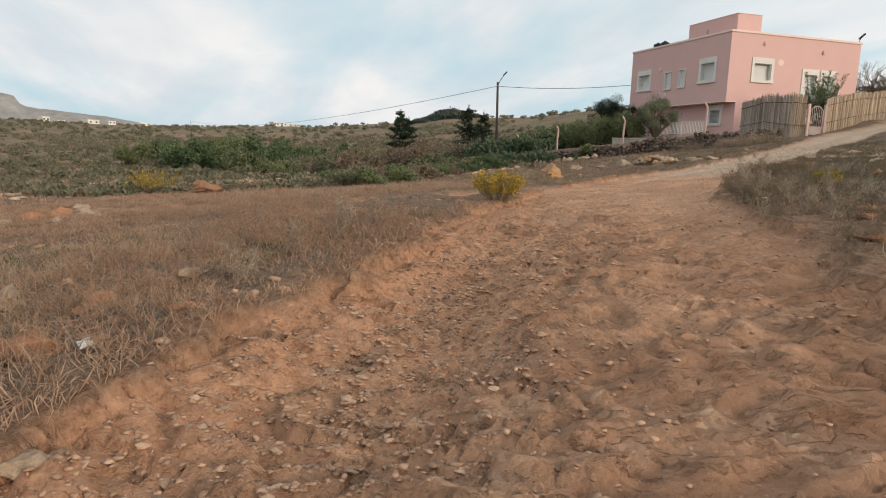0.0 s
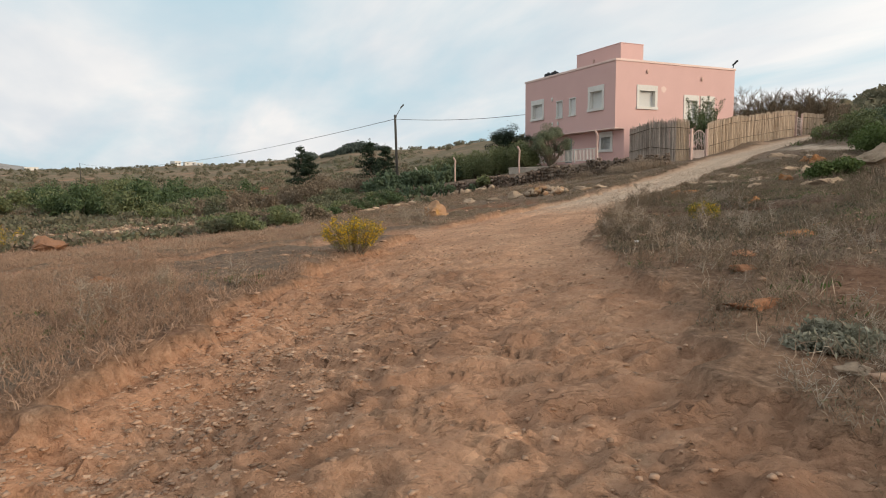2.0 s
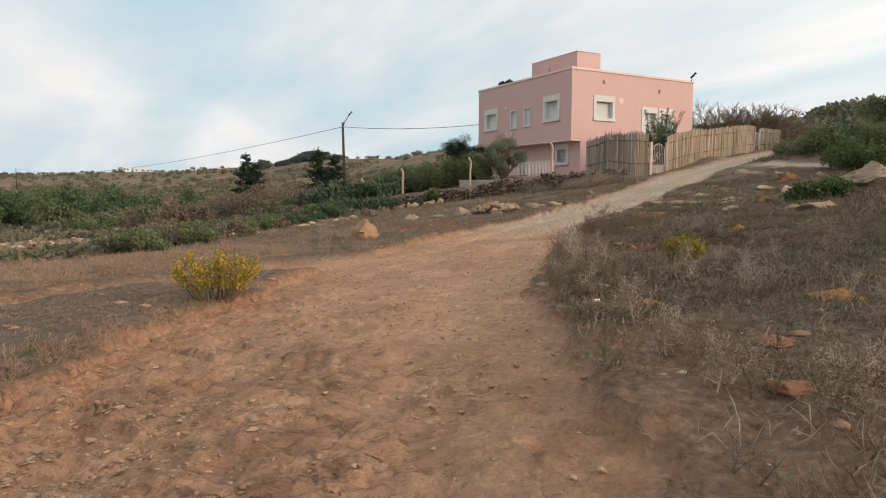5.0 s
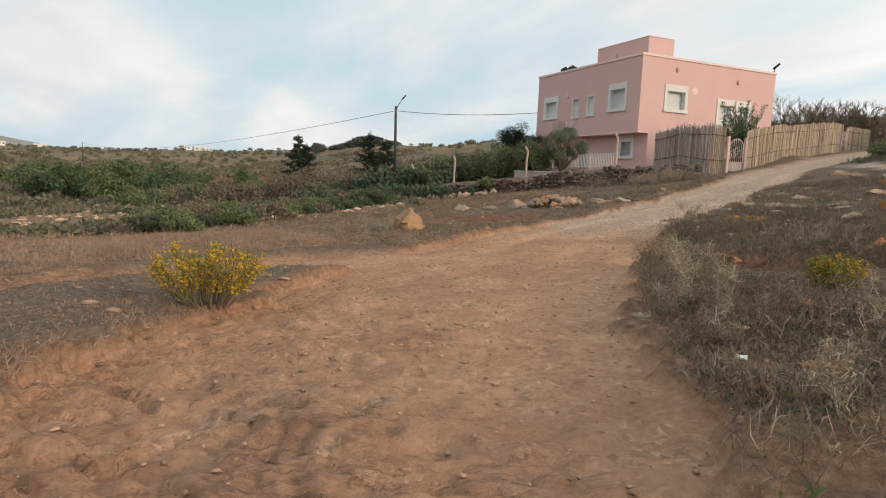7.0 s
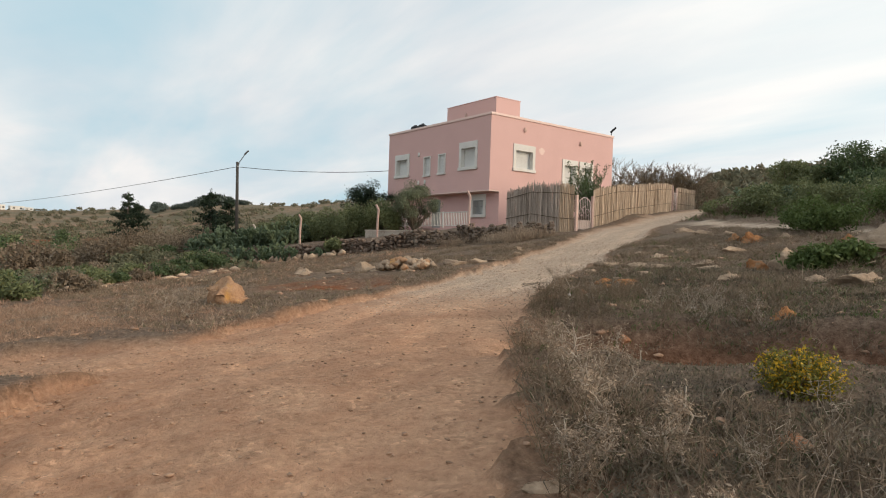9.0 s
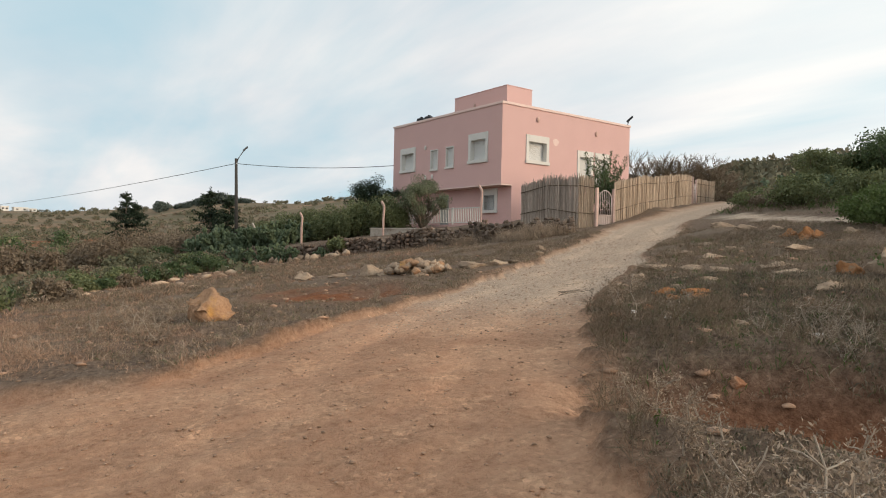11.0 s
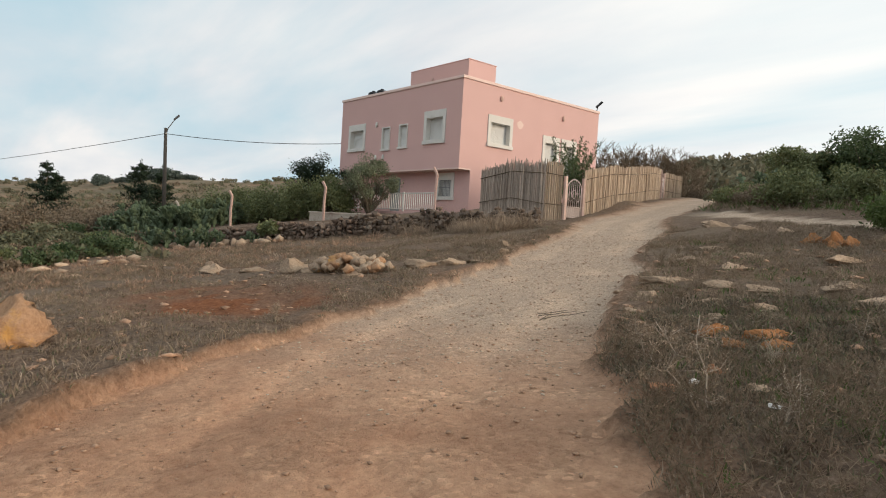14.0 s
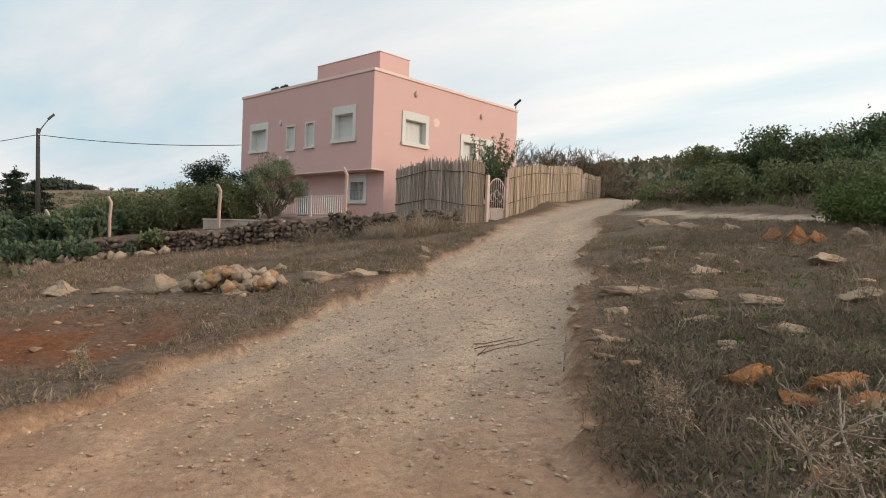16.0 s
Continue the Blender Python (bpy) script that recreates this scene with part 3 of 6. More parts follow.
def wall_with_holes(along, place, lo, hi, z0, z1, holes, thick):
    """A wall slab with rectangular holes through it. place: its outer face; the slab lies behind it."""
    bm = bmesh.new()
    cuts = sorted({lo, hi, *[h[0] for h in holes], *[h[1] for h in holes]})
    s = 1 if along == "y" else -1
    d0, d1 = sorted((place, place - s * thick))
    for a0, a1 in zip(cuts, cuts[1:]):
        mine = sorted([h for h in holes if h[0] <= a0 + 1e-6 and h[1] >= a1 - 1e-6], key=lambda h: h[2])
        z = z0
        for h in mine + [(0, 0, z1, z1)]:
            if h[2] > z + 1e-4:
                box(bm, *((d0, d1, a0, a1, z, h[2]) if along == "y" else (a0, a1, d0, d1, z, h[2])))
            z = h[3]
    bmesh.ops.remove_doubles(bm, verts=bm.verts, dist=1e-4)
    return bm


def build_house():
    h = thing("house", 0, 0, 0, "pink plastered two-storey house with flat roof and white windows", "house")
    X0, Y1, ZB, ZT = -10.62, 10.49, 4.98, 9.3
    front = [(-9.75, -8.03, 6.22, 7.72), (-2.76, -1.1, 6.25, 7.84)]
    small = [(-6.4, -5.65, 6.12, 7.35), (-4.85, -4.1, 6.15, 7.38)]
    side = [(1.72, 3.45, 6.25, 7.75), (5.78, 7.15, 5.35, 7.3), (7.3, 8.6, 5.35, 7.3)]
    part("wall", wall_with_holes("x", 0, X0, 0, ZB, ZT - 0.14, front + small, 0.3), PINK, h)
    part("wall", wall_with_holes("y", 0, 0.3, Y1, ZB, ZT - 0.14, side, 0.3), PINK, h)
    part("wall", boxes((-0.3, 0, 0.75, Y1, 2.0, ZB)), PINK, h)
    part("wall", boxes((X0, X0 + 0.3, 0.3, Y1, 2.0, ZT - 0.14)), PINK, h)
    part("wall", boxes((X0 + 0.3, -0.3, Y1 - 0.3, Y1, 2.0, ZT - 0.14)), PINK, h)
    part("slab", boxes((X0 + 0.3, -0.3, 0.3, Y1 - 0.3, ZB + 0.002, ZB + 0.22)), PINK, h)
    low = [(-2.4, -1.1, 3.55, 4.85), (-6.35, -5.5, 2.35, 4.65)]
    part("wall", wall_with_holes("x", 0.75, X0 + 0.3, -0.3, 2.0, ZB, low, 0.3), PINK, h, "recessed pink ground floor wall")
    part("soffit", boxes((X0, 0, 0.0, 0.75, ZB - 0.06, ZB - 0.002)), PINKTRIM, h)
    part("parapet", boxes((X0 - 0.05, 0.05, -0.05, 0.26, ZT - 0.14, ZT), (-0.26, 0.05, 0.26, Y1 + 0.05, ZT - 0.14, ZT), (X0 - 0.05, X0 + 0.26, 0.26, Y1 + 0.05, ZT - 0.14, ZT), (X0 + 0.26, -0.26, Y1 - 0.26, Y1 + 0.05, ZT - 0.14, ZT), bevel=0.02), PINKTRIM, h, "pale pink parapet band")
    part("roof", boxes((X0 + 0.3, -0.3, 0.3, Y1 - 0.3, ZT - 0.95, ZT - 0.75)), PALECON, h)
    part("stair_tower", boxes((-6.6, -1.79, 1.87, 3.82, ZT - 0.8, 10.72), bevel=0.02), PINK, h)
    part("tower_cap", boxes((-6.62, -1.77, 1.85, 3.84, 10.722, 10.77), bevel=0.02), PINK, h)
    for lo, hi, a, b in front:
        framed_window(h, "x", 0.0, lo, hi, a, b)
    for lo, hi, a, b in small:
        framed_window(h, "x", 0.0, lo, hi, a, b, True)
    for lo, hi, a, b in side:
        framed_window(h, "y", 0.0, lo, hi, a, b)
    w = framed_window(h, "x", 0.75, -2.4, -1.1, 3.55, 4.85)
    bm = bmesh.new()
    for i in range(9):
        box(bm, -2.15 + i * 0.1, -2.135 + i * 0.1, 0.66, 0.675, 3.68, 4.48)
    for z in (3.69, 4.1, 4.46):
        box(bm, -2.18, -1.32, 0.677, 0.69, z, z + 0.02)
    part("grille", bm, METAL, w, "grey metal window grille")
    d = part("door", boxes((-6.3, -5.55, 0.83, 0.88, 2.42, 4.6), bevel=0.01), DOORPAINT, h, "grey-green metal door")
    part("frame", boxes((-6.35, -6.3, 0.753, 0.92, 2.4, 4.65), (-5.55, -5.5, 0.753, 0.92, 2.4, 4.65), (-6.3, -5.55, 0.753, 0.92, 4.6, 4.65)), DOORPAINT, d)
    part("handle", boxes((-5.66, -5.63, 0.77, 0.828, 3.3, 3.45), bevel=0.006), METAL, d)

    def lampspot(p, axis_):
        bm = bmesh.new()
        bmesh.ops.create_uvsphere(bm, u_segments=12, v_segments=8, radius=0.1, matrix=Matrix.Translation(p) @ Matrix.Diagonal((0.5, 1, 1.5, 1) if axis_ == "y" else (1, 0.5, 1.5, 1)))
        return bm

    for y, z in ((2.55, 8.62), (7.35, 8.4)):
        part("wall_lamp", lampspot((0.05, y, z), "y"), CONCRETE, h, "small round brown wall lamp", True)
    bm = bmesh.new()
    rim = [bm.verts.new((0.006, 4.0 + (0.23 + 0.025 * math.sin(3 * a) + 0.015 * math.cos(5 * a)) * math.cos(a), 7.55 + (0.2 + 0.015 * math.cos(4 * a)) * math.sin(a))) for a in np.linspace(0, 6.28, 22)[:-1]]
    bmesh.ops.extrude_face_region(bm, geom=[bm.faces.new(rim)])
    for v in rim:
        v.co.x = -0.02
    part("patch", bm, PINKTRIM, h, "pale plaster patch")
    part("wall_lamp", lampspot((-4.6, 1.84, 10.0), "x"), CONCRETE, h, "small brown wall lamp on the stair tower", True)
    for x, z in ((-6.95, 7.55), (-6.9, 5.75), (-6.2, 5.75)):
        part("wall_lamp", lampspot((x, -0.03, z), "x"), WHITE, h, "small white wall lamp", True)
    for x in (-8.95, -8.1):
        part("tank_plinth", boxes((x - 0.4, x + 0.4, 0.6, 1.4, 8.35, 8.84)), PALECON, h)
        c = thing("water_tank", x, 1.0, 8.84, "black plastic water tank on the roof", "water tank", "roof tanks")
        bm = bmesh.new()
        bmesh.ops.create_cone(bm, cap_ends=True, segments=20, radius1=0.32, radius2=0.32, depth=0.75, matrix=Matrix.Translation((0, 0, 0.42)))
        bmesh.ops.create_uvsphere(bm, u_segments=20, v_segments=8, radius=0.32, matrix=Matrix.Translation((0, 0, 0.8)) @ Matrix.Diagonal((1, 1, 0.45, 1)))
        part("barrel", bm, BLACK, c, smooth=True)
        bm = bmesh.new()
        bmesh.ops.create_cone(bm, cap_ends=True, segments=16, radius1=0.1, radius2=0.1, depth=0.06, matrix=Matrix.Translation((0, 0, 0.96)))
        part("lid", bm, BLACK, c)
    f = thing("floodlight", -0.12, 10.4, 9.3, "dark floodlight tilted on a short arm at the roof corner", "floodlight")
    tube_part("arm", [(0, 0, 0), (0.05, 0.05, 0.25)], [0.025, 0.02], BLACK, f)
    hd = part("head", boxes((-0.06, 0.06, -0.04, 0.04, -0.24, 0.24), bevel=0.02), BLACK, f)
    hd.matrix_basis = pose(0.1, 0.1, 0.4, -25, 40, 0)


build_house()


# ---- rocks ----
def rock_arrays(seed, sub=2, rough=0.3, flat=0.7):
    bm = bmesh.new()
    bmesh.ops.create_icosphere(bm, subdivisions=sub, radius=1.0)
    o = Vector((seed * 3.7, seed * 1.3, seed * 2.1))
    cuts = [Vector((math.sin(seed * 5 + k * 2.3), math.cos(seed * 3 + k * 1.7), math.sin(seed + k * 0.9))).normalized() for k in range(9)]
    for v in bm.verts:
        p = v.co.copy()
        for c in cuts:
            over = p.dot(c) - 0.52
            if over > 0:
                p -= c * over * 0.95
        p *= 1 + rough * noise.fractal(v.co * 1.4 + o, 1.0, 2.0, 4) + (0.7 * abs(noise.noise(v.co * 3.5 + o)) + (0.75 * abs(noise.noise(v.co * 8 + o)) + 0.4 * noise.noise(v.co * 17 + o) if sub > 3 else 0)) * rough
        v.co = Vector((p.x, p.y, p.z * flat))
    vs = np.array([tuple(v.co) for v in bm.verts])
    fs = np.array([[v.index for v in f.verts] for f in bm.faces])
    bm.free()
    return vs, fs


ROCK_SHAPES = [rock_arrays(i + 1, 1, 0.4) for i in range(6)]


def rock(name, x, y, sx, sy, sz, material, label, category="rock", group="", rz=0.0, sink=0.3, seed=1, sub=3):
    sx, sy, sz = 0.68 * sx, 0.68 * sy, 0.85 * sz
    v, f = rock_arrays(seed, sub, 0.3 if sub > 3 else 0.5)
    v = v * (sx, sy, sz)
    ob = mesh_object(name, v, f, material)
    ob.matrix_world = pose(x, y, gz(x, y) + sz * (0.7 - 2 * 0.7 * sink), 0, 0, rz)
    return tagged(ob, label, category, group)


def scatter_rocks(name, label, category, places, sizes, material, flat=0.6, sink=0.25):
    """Many small stones as one mesh."""
    zs = ground_height(places[:, 0], places[:, 1])
    out = []
    for (x, y), z, s in zip(places, zs, sizes):
        v, f = ROCK_SHAPES[rng.integers(6)]
        a = rng.uniform(0, 6.28)
        c, sn = math.cos(a), math.sin(a)
        st = rng.uniform(0.7, 1.4)
        w = v * (s * st, s / st, s * flat * rng.uniform(0.7, 1.2))
        w = np.stack([c * w[:, 0] - sn * w[:, 1] + x, sn * w[:, 0] + c * w[:, 1] + y, w[:, 2] + z + s * flat * (0.5 - sink)], -1)
        out.append((w, f))
    v, f = join(out)
    return tagged(mesh_object(name, v, f, material), label, category, kind="stuff")


# ---- fences, gate, stone wall, posts ----
MATCANE = {"grey_cane": surface("packed_grey_cane", (0.31, 0.255, 0.215), (0.52, 0.44, 0.375), 3, 40, 0.85, bump=0.3, stretch=(1, 1, 0.12), spread=0.25, island=True),
           "weathered_cane": surface("packed_cane", (0.37, 0.28, 0.2), (0.6, 0.48, 0.365), 3, 40, 0.8, bump=0.3, stretch=(1, 1, 0.12), spread=0.2, island=True)}


def cane_mesh(i, length, material):
    r = random.Random(i)
    pts, rad = [], []
    bx, by = r.uniform(-0.02, 0.02), r.uniform(-0.02, 0.02)
    for k in range(4):
        t = k / 3
        pts.append((bx * math.sin(3 * t), by * math.sin(2.2 * t + 1), length * t))
        rad.append((0.021 - 0.003 * t) * r.uniform(0.9, 1.15))
    v, f = tube(pts, rad, 5)
    me = bpy.data.meshes.new("cane")
    me.from_pydata([tuple(p) for p in v], [], [tuple(int(q) for q in a) for a in f] + [tuple(range(len(v) - 5, len(v)))])
    me.materials.append(material)
    return me


def cane_fence(name, line, height, material, count, label, wob=0.10, jag=0.08):
    """Upright canes side by side along a line of (x, y, base z), tied to two rails."""
    x0, y0, _ = line[0]
    f = thing(name, x0, y0, 0, label, "fence", "cane fences")
    inv = f.matrix_world.inverted()
    meshes = [cane_mesh(i, 1.0, material) for i in range(7)]
    lens = [0.0]
    for a, b in zip(line, line[1:]):
        lens.append(lens[-1] + math.dist(a[:2], b[:2]))

    def at(s):
        for i in range(len(line) - 1):
            if s <= lens[i + 1] or i == len(line) - 2:
                t = (s - lens[i]) / (lens[i + 1] - lens[i])
                return [line[i][k] + t * (line[i + 1][k] - line[i][k]) for k in range(3)], math.atan2(line[i + 1][1] - line[i][1], line[i + 1][0] - line[i][0])

    r = random.Random(len(line) * 7 + count)
    for i in range(count):
        s = lens[-1] * (i + r.uniform(0.35, 0.65)) / count
        (x, y, z), a = at(s)
        h = height(s / lens[-1]) * (1 + r.gauss(0, jag) * 0.5) + wob * (value_noise(np.array([s * 1.8]), np.array([0.3]), 5)[0])
        ob = new("cane", meshes[r.randrange(7)])
        ob.parent = f
        off = r.uniform(-0.03, 0.03)
        wide = lens[-1] / count / 0.036 * r.uniform(1.05, 1.5)
        ob.matrix_basis = inv @ pose(x - math.sin(a) * off, y + math.cos(a) * off, z - 0.12, r.gauss(0, 0.6), r.gauss(0, 0.7), r.uniform(0, 360)) @ Matrix.Diagonal((wide, wide * 0.9, h + 0.12, 1))
    mat = []
    for i in range(int(1.7 * count)):
        s = lens[-1] * (i + r.uniform(0.2, 0.8)) / (1.7 * count)
        (x, y, z), a = at(s)
        h = height(s / lens[-1]) * (0.985 + r.gauss(0, jag) * 0.5) + wob * value_noise(np.array([s * 1.8]), np.array([0.3]), 5)[0] - 0.03
        off, w = 0.045 + r.uniform(-0.012, 0.012), lens[-1] / count * 0.62
        o, u = Vector((x - math.sin(a) * off, y + math.cos(a) * off, z - 0.1)), Vector((r.gauss(0, 0.01), r.gauss(0, 0.01), h + 0.1))
        p = [inv @ o, inv @ (o + 0.5 * u + Vector((r.gauss(0, 0.008), r.gauss(0, 0.008), 0))), inv @ (o + u)]
        mat.append(tube(p, [w, w * 0.95, w * 0.85], 5))
    v, fc = join(mat)
    tagged(mesh_object("cane_mat", v, fc, MATCANE[material.name], f), "tightly packed canes", kind="stuff")
    for k in (0.28, 0.8):
        pts = []
        for q in np.linspace(0, lens[-1], max(3, int(lens[-1] / 1.2))):
            (x, y, z), a = at(float(q))
            pts.append(tuple(inv @ Vector((x + math.sin(a) * 0.05, y - math.cos(a) * 0.05, z + k * height(q / lens[-1])))))
        tube_part("rail", pts, [0.016] * len(pts), BARK, f, 6)
    return f


GA, GB = (5.95, -0.75), (6.32, -0.12)
cane_fence("cane_fence", [(3.4, -1.75, gz(3.4, -1.75)), (4.7, -1.25, gz(4.7, -1.25)), (*GA, gz(*GA))], lambda t: 1.86 + 0.42 * t**1.4, CANEGREY, 110, "grey weathered upright cane fence beside the pink house", 0.3, 0.09)
cane_fence("cane_fence", [(5.98, -0.72, gz(*GA)), (*GB, gz(*GB))], lambda t: 2.3 - 0.12 * t, CANE, 26, "light tan cane panel beside the garden gate", 0.1, 0.05)
LF = [(6.5, 1.12), (5.6, 4.2), (4.5, 7.6), (3.1, 11.4), (1.7, 14.6)]
cane_fence("cane_fence", [(x, y, gz(x, y)) for x, y in LF], lambda t: 1.78 - 0.04 * t + 0.05 * math.sin(9 * t), CANE, 290, "long tan upright cane fence beside the road", 0.14, 0.03)
LF2 = [(0.66, 16.9), (0.07, 20.0)]
cane_fence("cane_fence", [(x, y, gz(x, y)) for x, y in LF2], lambda t: 1.62, CANE, 60, "tan cane fence past the second gate", 0.1, 0.03)


def bent_post(x, y, z, height, material, label, lean=(0.0, 0.0), thick=0.09, bend=True, turn=0.0):
    p = thing("fence_post", x, y, z, label, "post", "concrete posts", turn)
    pts = [(0, 0, -0.3), (0, 0, height * 0.5), (lean[0] * 0.3, lean[1], height * 0.84)]
    if bend:
        pts += [(lean[0] * 0.3 - 0.05, lean[1], height * 0.9), (lean[0] * 0.3 - 0.17, lean[1], height)]
    else:
        pts += [(lean[0] * 0.3, lean[1], height)]
    v, f = tube(pts, [thick * 0.72] * len(pts), 4)
    me = bpy.data.meshes.new("shaft")
    me.from_pydata([tuple(q) for q in v], [], [tuple(int(i) for i in q) for q in f] + [(3, 2, 1, 0), tuple(range(len(v) - 4, len(v)))])
    me.materials.append(material)
    ob = new("shaft", me)
    ob.parent = p
    m = ob.modifiers.new("edge", "BEVEL")
    m.width, m.segments = 0.012, 2
    return p


for x, y, h, mt, lb in ((2.15, -3.1, 1.95, CONCRETE, "bent pink concrete fence post behind the stone wall"), (-2.3, -5.7, 1.75, CONCRETE, "bent pink concrete fence post behind the stone wall"),
                        (-6.9, -8.0, 1.65, CONCRETE, "bent pink concrete fence post by the hedge"), (-11.6, -8.9, 1.45, PALECON, "bent pale concrete fence post among cactus"),
                        (-9.0, -6.2, 1.5, PALECON, "pale concrete fence post half hidden by cactus")):
    bent_post(x, y, gz(x, y), h, mt, lb, (0.1, 0.02), turn=28)


def garden_gate(x, y, x2, y2, h, label, arch=True):
    a = math.degrees(math.atan2(y2 - y, x2 - x))
    L = math.dist((x, y), (x2, y2))
    z = min(gz(x, y), gz(x2, y2))
    g = thing("garden_gate", x, y, z, label, "gate", "", a)
    for s in (0, L):
        part("gate_post", boxes((s - 0.06, s + 0.06, -0.06, 0.06, -0.3, h + 0.12), bevel=0.015), POSTPINK, g, "pink concrete gate post")
    rise = 0.28 if arch else 0.0
    lo, hi = 0.12, L - 0.12

    def top(s):
        u = (s - lo) / (hi - lo)
        return h - 0.25 + rise * math.sin(math.pi * u) ** 0.7 if 0 < u < 1 else h - 0.25

    tube_part("top_bar", [(s, 0, top(s)) for s in np.linspace(lo, hi, 12)], [0.02] * 12, IRON, g, 6)
    for zz in (0.14, 0.55):
        tube_part("rail", [(lo, 0, zz), (hi, 0, zz)], [0.02, 0.02], IRON, g, 6)
    for s in (lo, hi):
        tube_part("stile", [(s, 0, 0.12), (s, 0, h - 0.24)], [0.022, 0.022], IRON, g, 6)
    n = 7 if arch else 6
    for i in range(1, n):
        s = lo + (hi - lo) * i / n
        tube_part("bar", [(s, 0, 0.14), (s, 0, top(s))], [0.011, 0.011], IRON, g, 6)
    if arch:
        for i in range(3):
            c, zz = lo + (hi - lo) * (0.25 + 0.25 * i), 0.95 + 0.12 * (i % 2)
            tube_part("scroll", [(c + 0.13 * math.cos(t), 0.012, zz + 0.16 * math.sin(t)) for t in np.linspace(0, 5.4, 14)], [0.011] * 14, IRON, g, 6)
        part("sheet", boxes((lo + 0.02, hi - 0.02, 0.014, 0.02, 0.16, 0.54)), IRON, g)
    part("threshold", boxes((0.1, L - 0.1, -0.22, 0.12, -0.3, 0.04), bevel=0.02), PALECON, g)
    return g


garden_gate(6.4, -0.02, 6.48, 1.02, 1.62, "pink iron garden gate with arched top between posts")
garden_gate(1.6, 14.9, 0.72, 16.7, 1.6, "far pink gate with posts in the cane fence", False)


def balustrade():
    z = 2.45
    x0, x1, y = -9.2, 1.1, -2.2
    b = thing("balustrade", x0, y, z, "white metal balustrade on a low pink wall", "railing")
    part("low_wall", boxes((0, x1 - x0, -0.08, 0.08, -1.4, 0.32), bevel=0.015), PINK, b, "low pink plastered wall")
    part("top_rail", boxes((0, x1 - x0, -0.03, 0.03, 1.12, 1.17), bevel=0.01), WHITE, b)
    part("bottom_rail", boxes((0, x1 - x0, -0.025, 0.025, 0.40, 0.44), bevel=0.01), WHITE, b)
    n = int((x1 - x0) / 0.14)
    me = None
    for i in range(n + 1):
        s = (x1 - x0) * i / n
        if me is None:
            bm = boxes((-0.014, 0.014, -0.012, 0.012, 0.44, 1.12))
            ob = part("baluster", bm, WHITE, b)
            me = ob.data
        else:
            ob = new("baluster", me)
            ob.parent = b
        ob.location = (s, 0, 0)
    for s in (0.02, 2.7, 5.4, 8.0, x1 - x0 - 0.02):
        part("stanchion", boxes((s - 0.035, s + 0.035, -0.035, 0.035, 0.32, 1.2), bevel=0.008), WHITE, b)


balustrade()
w = thing("garden_wall", -3.6, -5.6, gz(-3.6, -5.6), "low grey-pink rendered garden wall behind the post", "wall", rz=math.degrees(math.atan2(1.0, 4.0)))
part("wall_body", boxes((0, 4.1, -0.1, 0.1, -0.5, 0.42), bevel=0.02), PALECON, w)
part("coping", boxes((-0.04, 4.14, -0.13, 0.13, 0.422, 0.48), bevel=0.015), PALECON, w)


def stone_wall():
    w = thing("stone_wall", 3.2, -4.3, gz(3.2, -4.3), "low dry wall of rough dark stones", "wall", kind="structure")
    inv = w.matrix_world.inverted()
    metas = []
    for i in range(6):
        v, f = rock_arrays(i + 21, 1, 0.6, 0.7)
        me = bpy.data.meshes.new("stone")
        me.from_pydata([tuple(p) for p in v], [], [tuple(int(q) for q in a) for a in f])
        me.materials.append(WALLSTONE_PART)
        metas.append((me, v, f))
    rest, made = [], 0
    r = random.Random(5)
    cum = 0.0
    for (ax, ay), (bx, by) in zip(WALL, WALL[1:]):
        L = math.dist((ax, ay), (bx, by))
        nx, ny = (by - ay) / L, -(bx - ax) / L
        s = 0.0
        while s < L:
            t = s / L
            x, y = ax + t * (bx - ax), ay + t * (by - ay)
            g = gz(x, y)
            tall = 0.12 * math.sin(cum * 1.7) + (0.66 + 0.09 * min(1, cum / 5)) * (1 - 0.45 * step(9, 22, cum)) + 0.16 * r.uniform(-1, 1)
            z = g - 0.25
            while z < g + tall - 0.1:
                size = r.uniform(0.07, 0.19)
                for depth in (0.0, 0.24):
                    ox = r.uniform(-0.05, 0.05) - depth
                    m = pose(x - nx * ox, y - ny * ox, z + size * 0.6, r.uniform(-50, 50), r.uniform(-50, 50), r.uniform(0, 360)) @ Matrix.Diagonal((size * r.uniform(0.9, 1.5), size * r.uniform(0.8, 1.1), size * r.uniform(0.75, 1.1), 1))
                    me, v, f = metas[r.randrange(6)]
                    if made < 300 and depth == 0.0 and cum + s < 11:
                        ob = new("stone", me)
                        ob.parent = w
                        ob.matrix_basis = inv @ m
                        made += 1
                    else:
                        mm = np.array(inv @ m)
                        rest.append((v @ mm[:3, :3].T + mm[:3, 3], f))
                z += size * 1.15
            s += r.uniform(0.17, 0.27)
            cum += 0.25
    v, f = join(rest)
    ob = mesh_object("stones", v, f, WALLSTONE, w)
    tagged(ob, kind="stuff")


stone_wall()


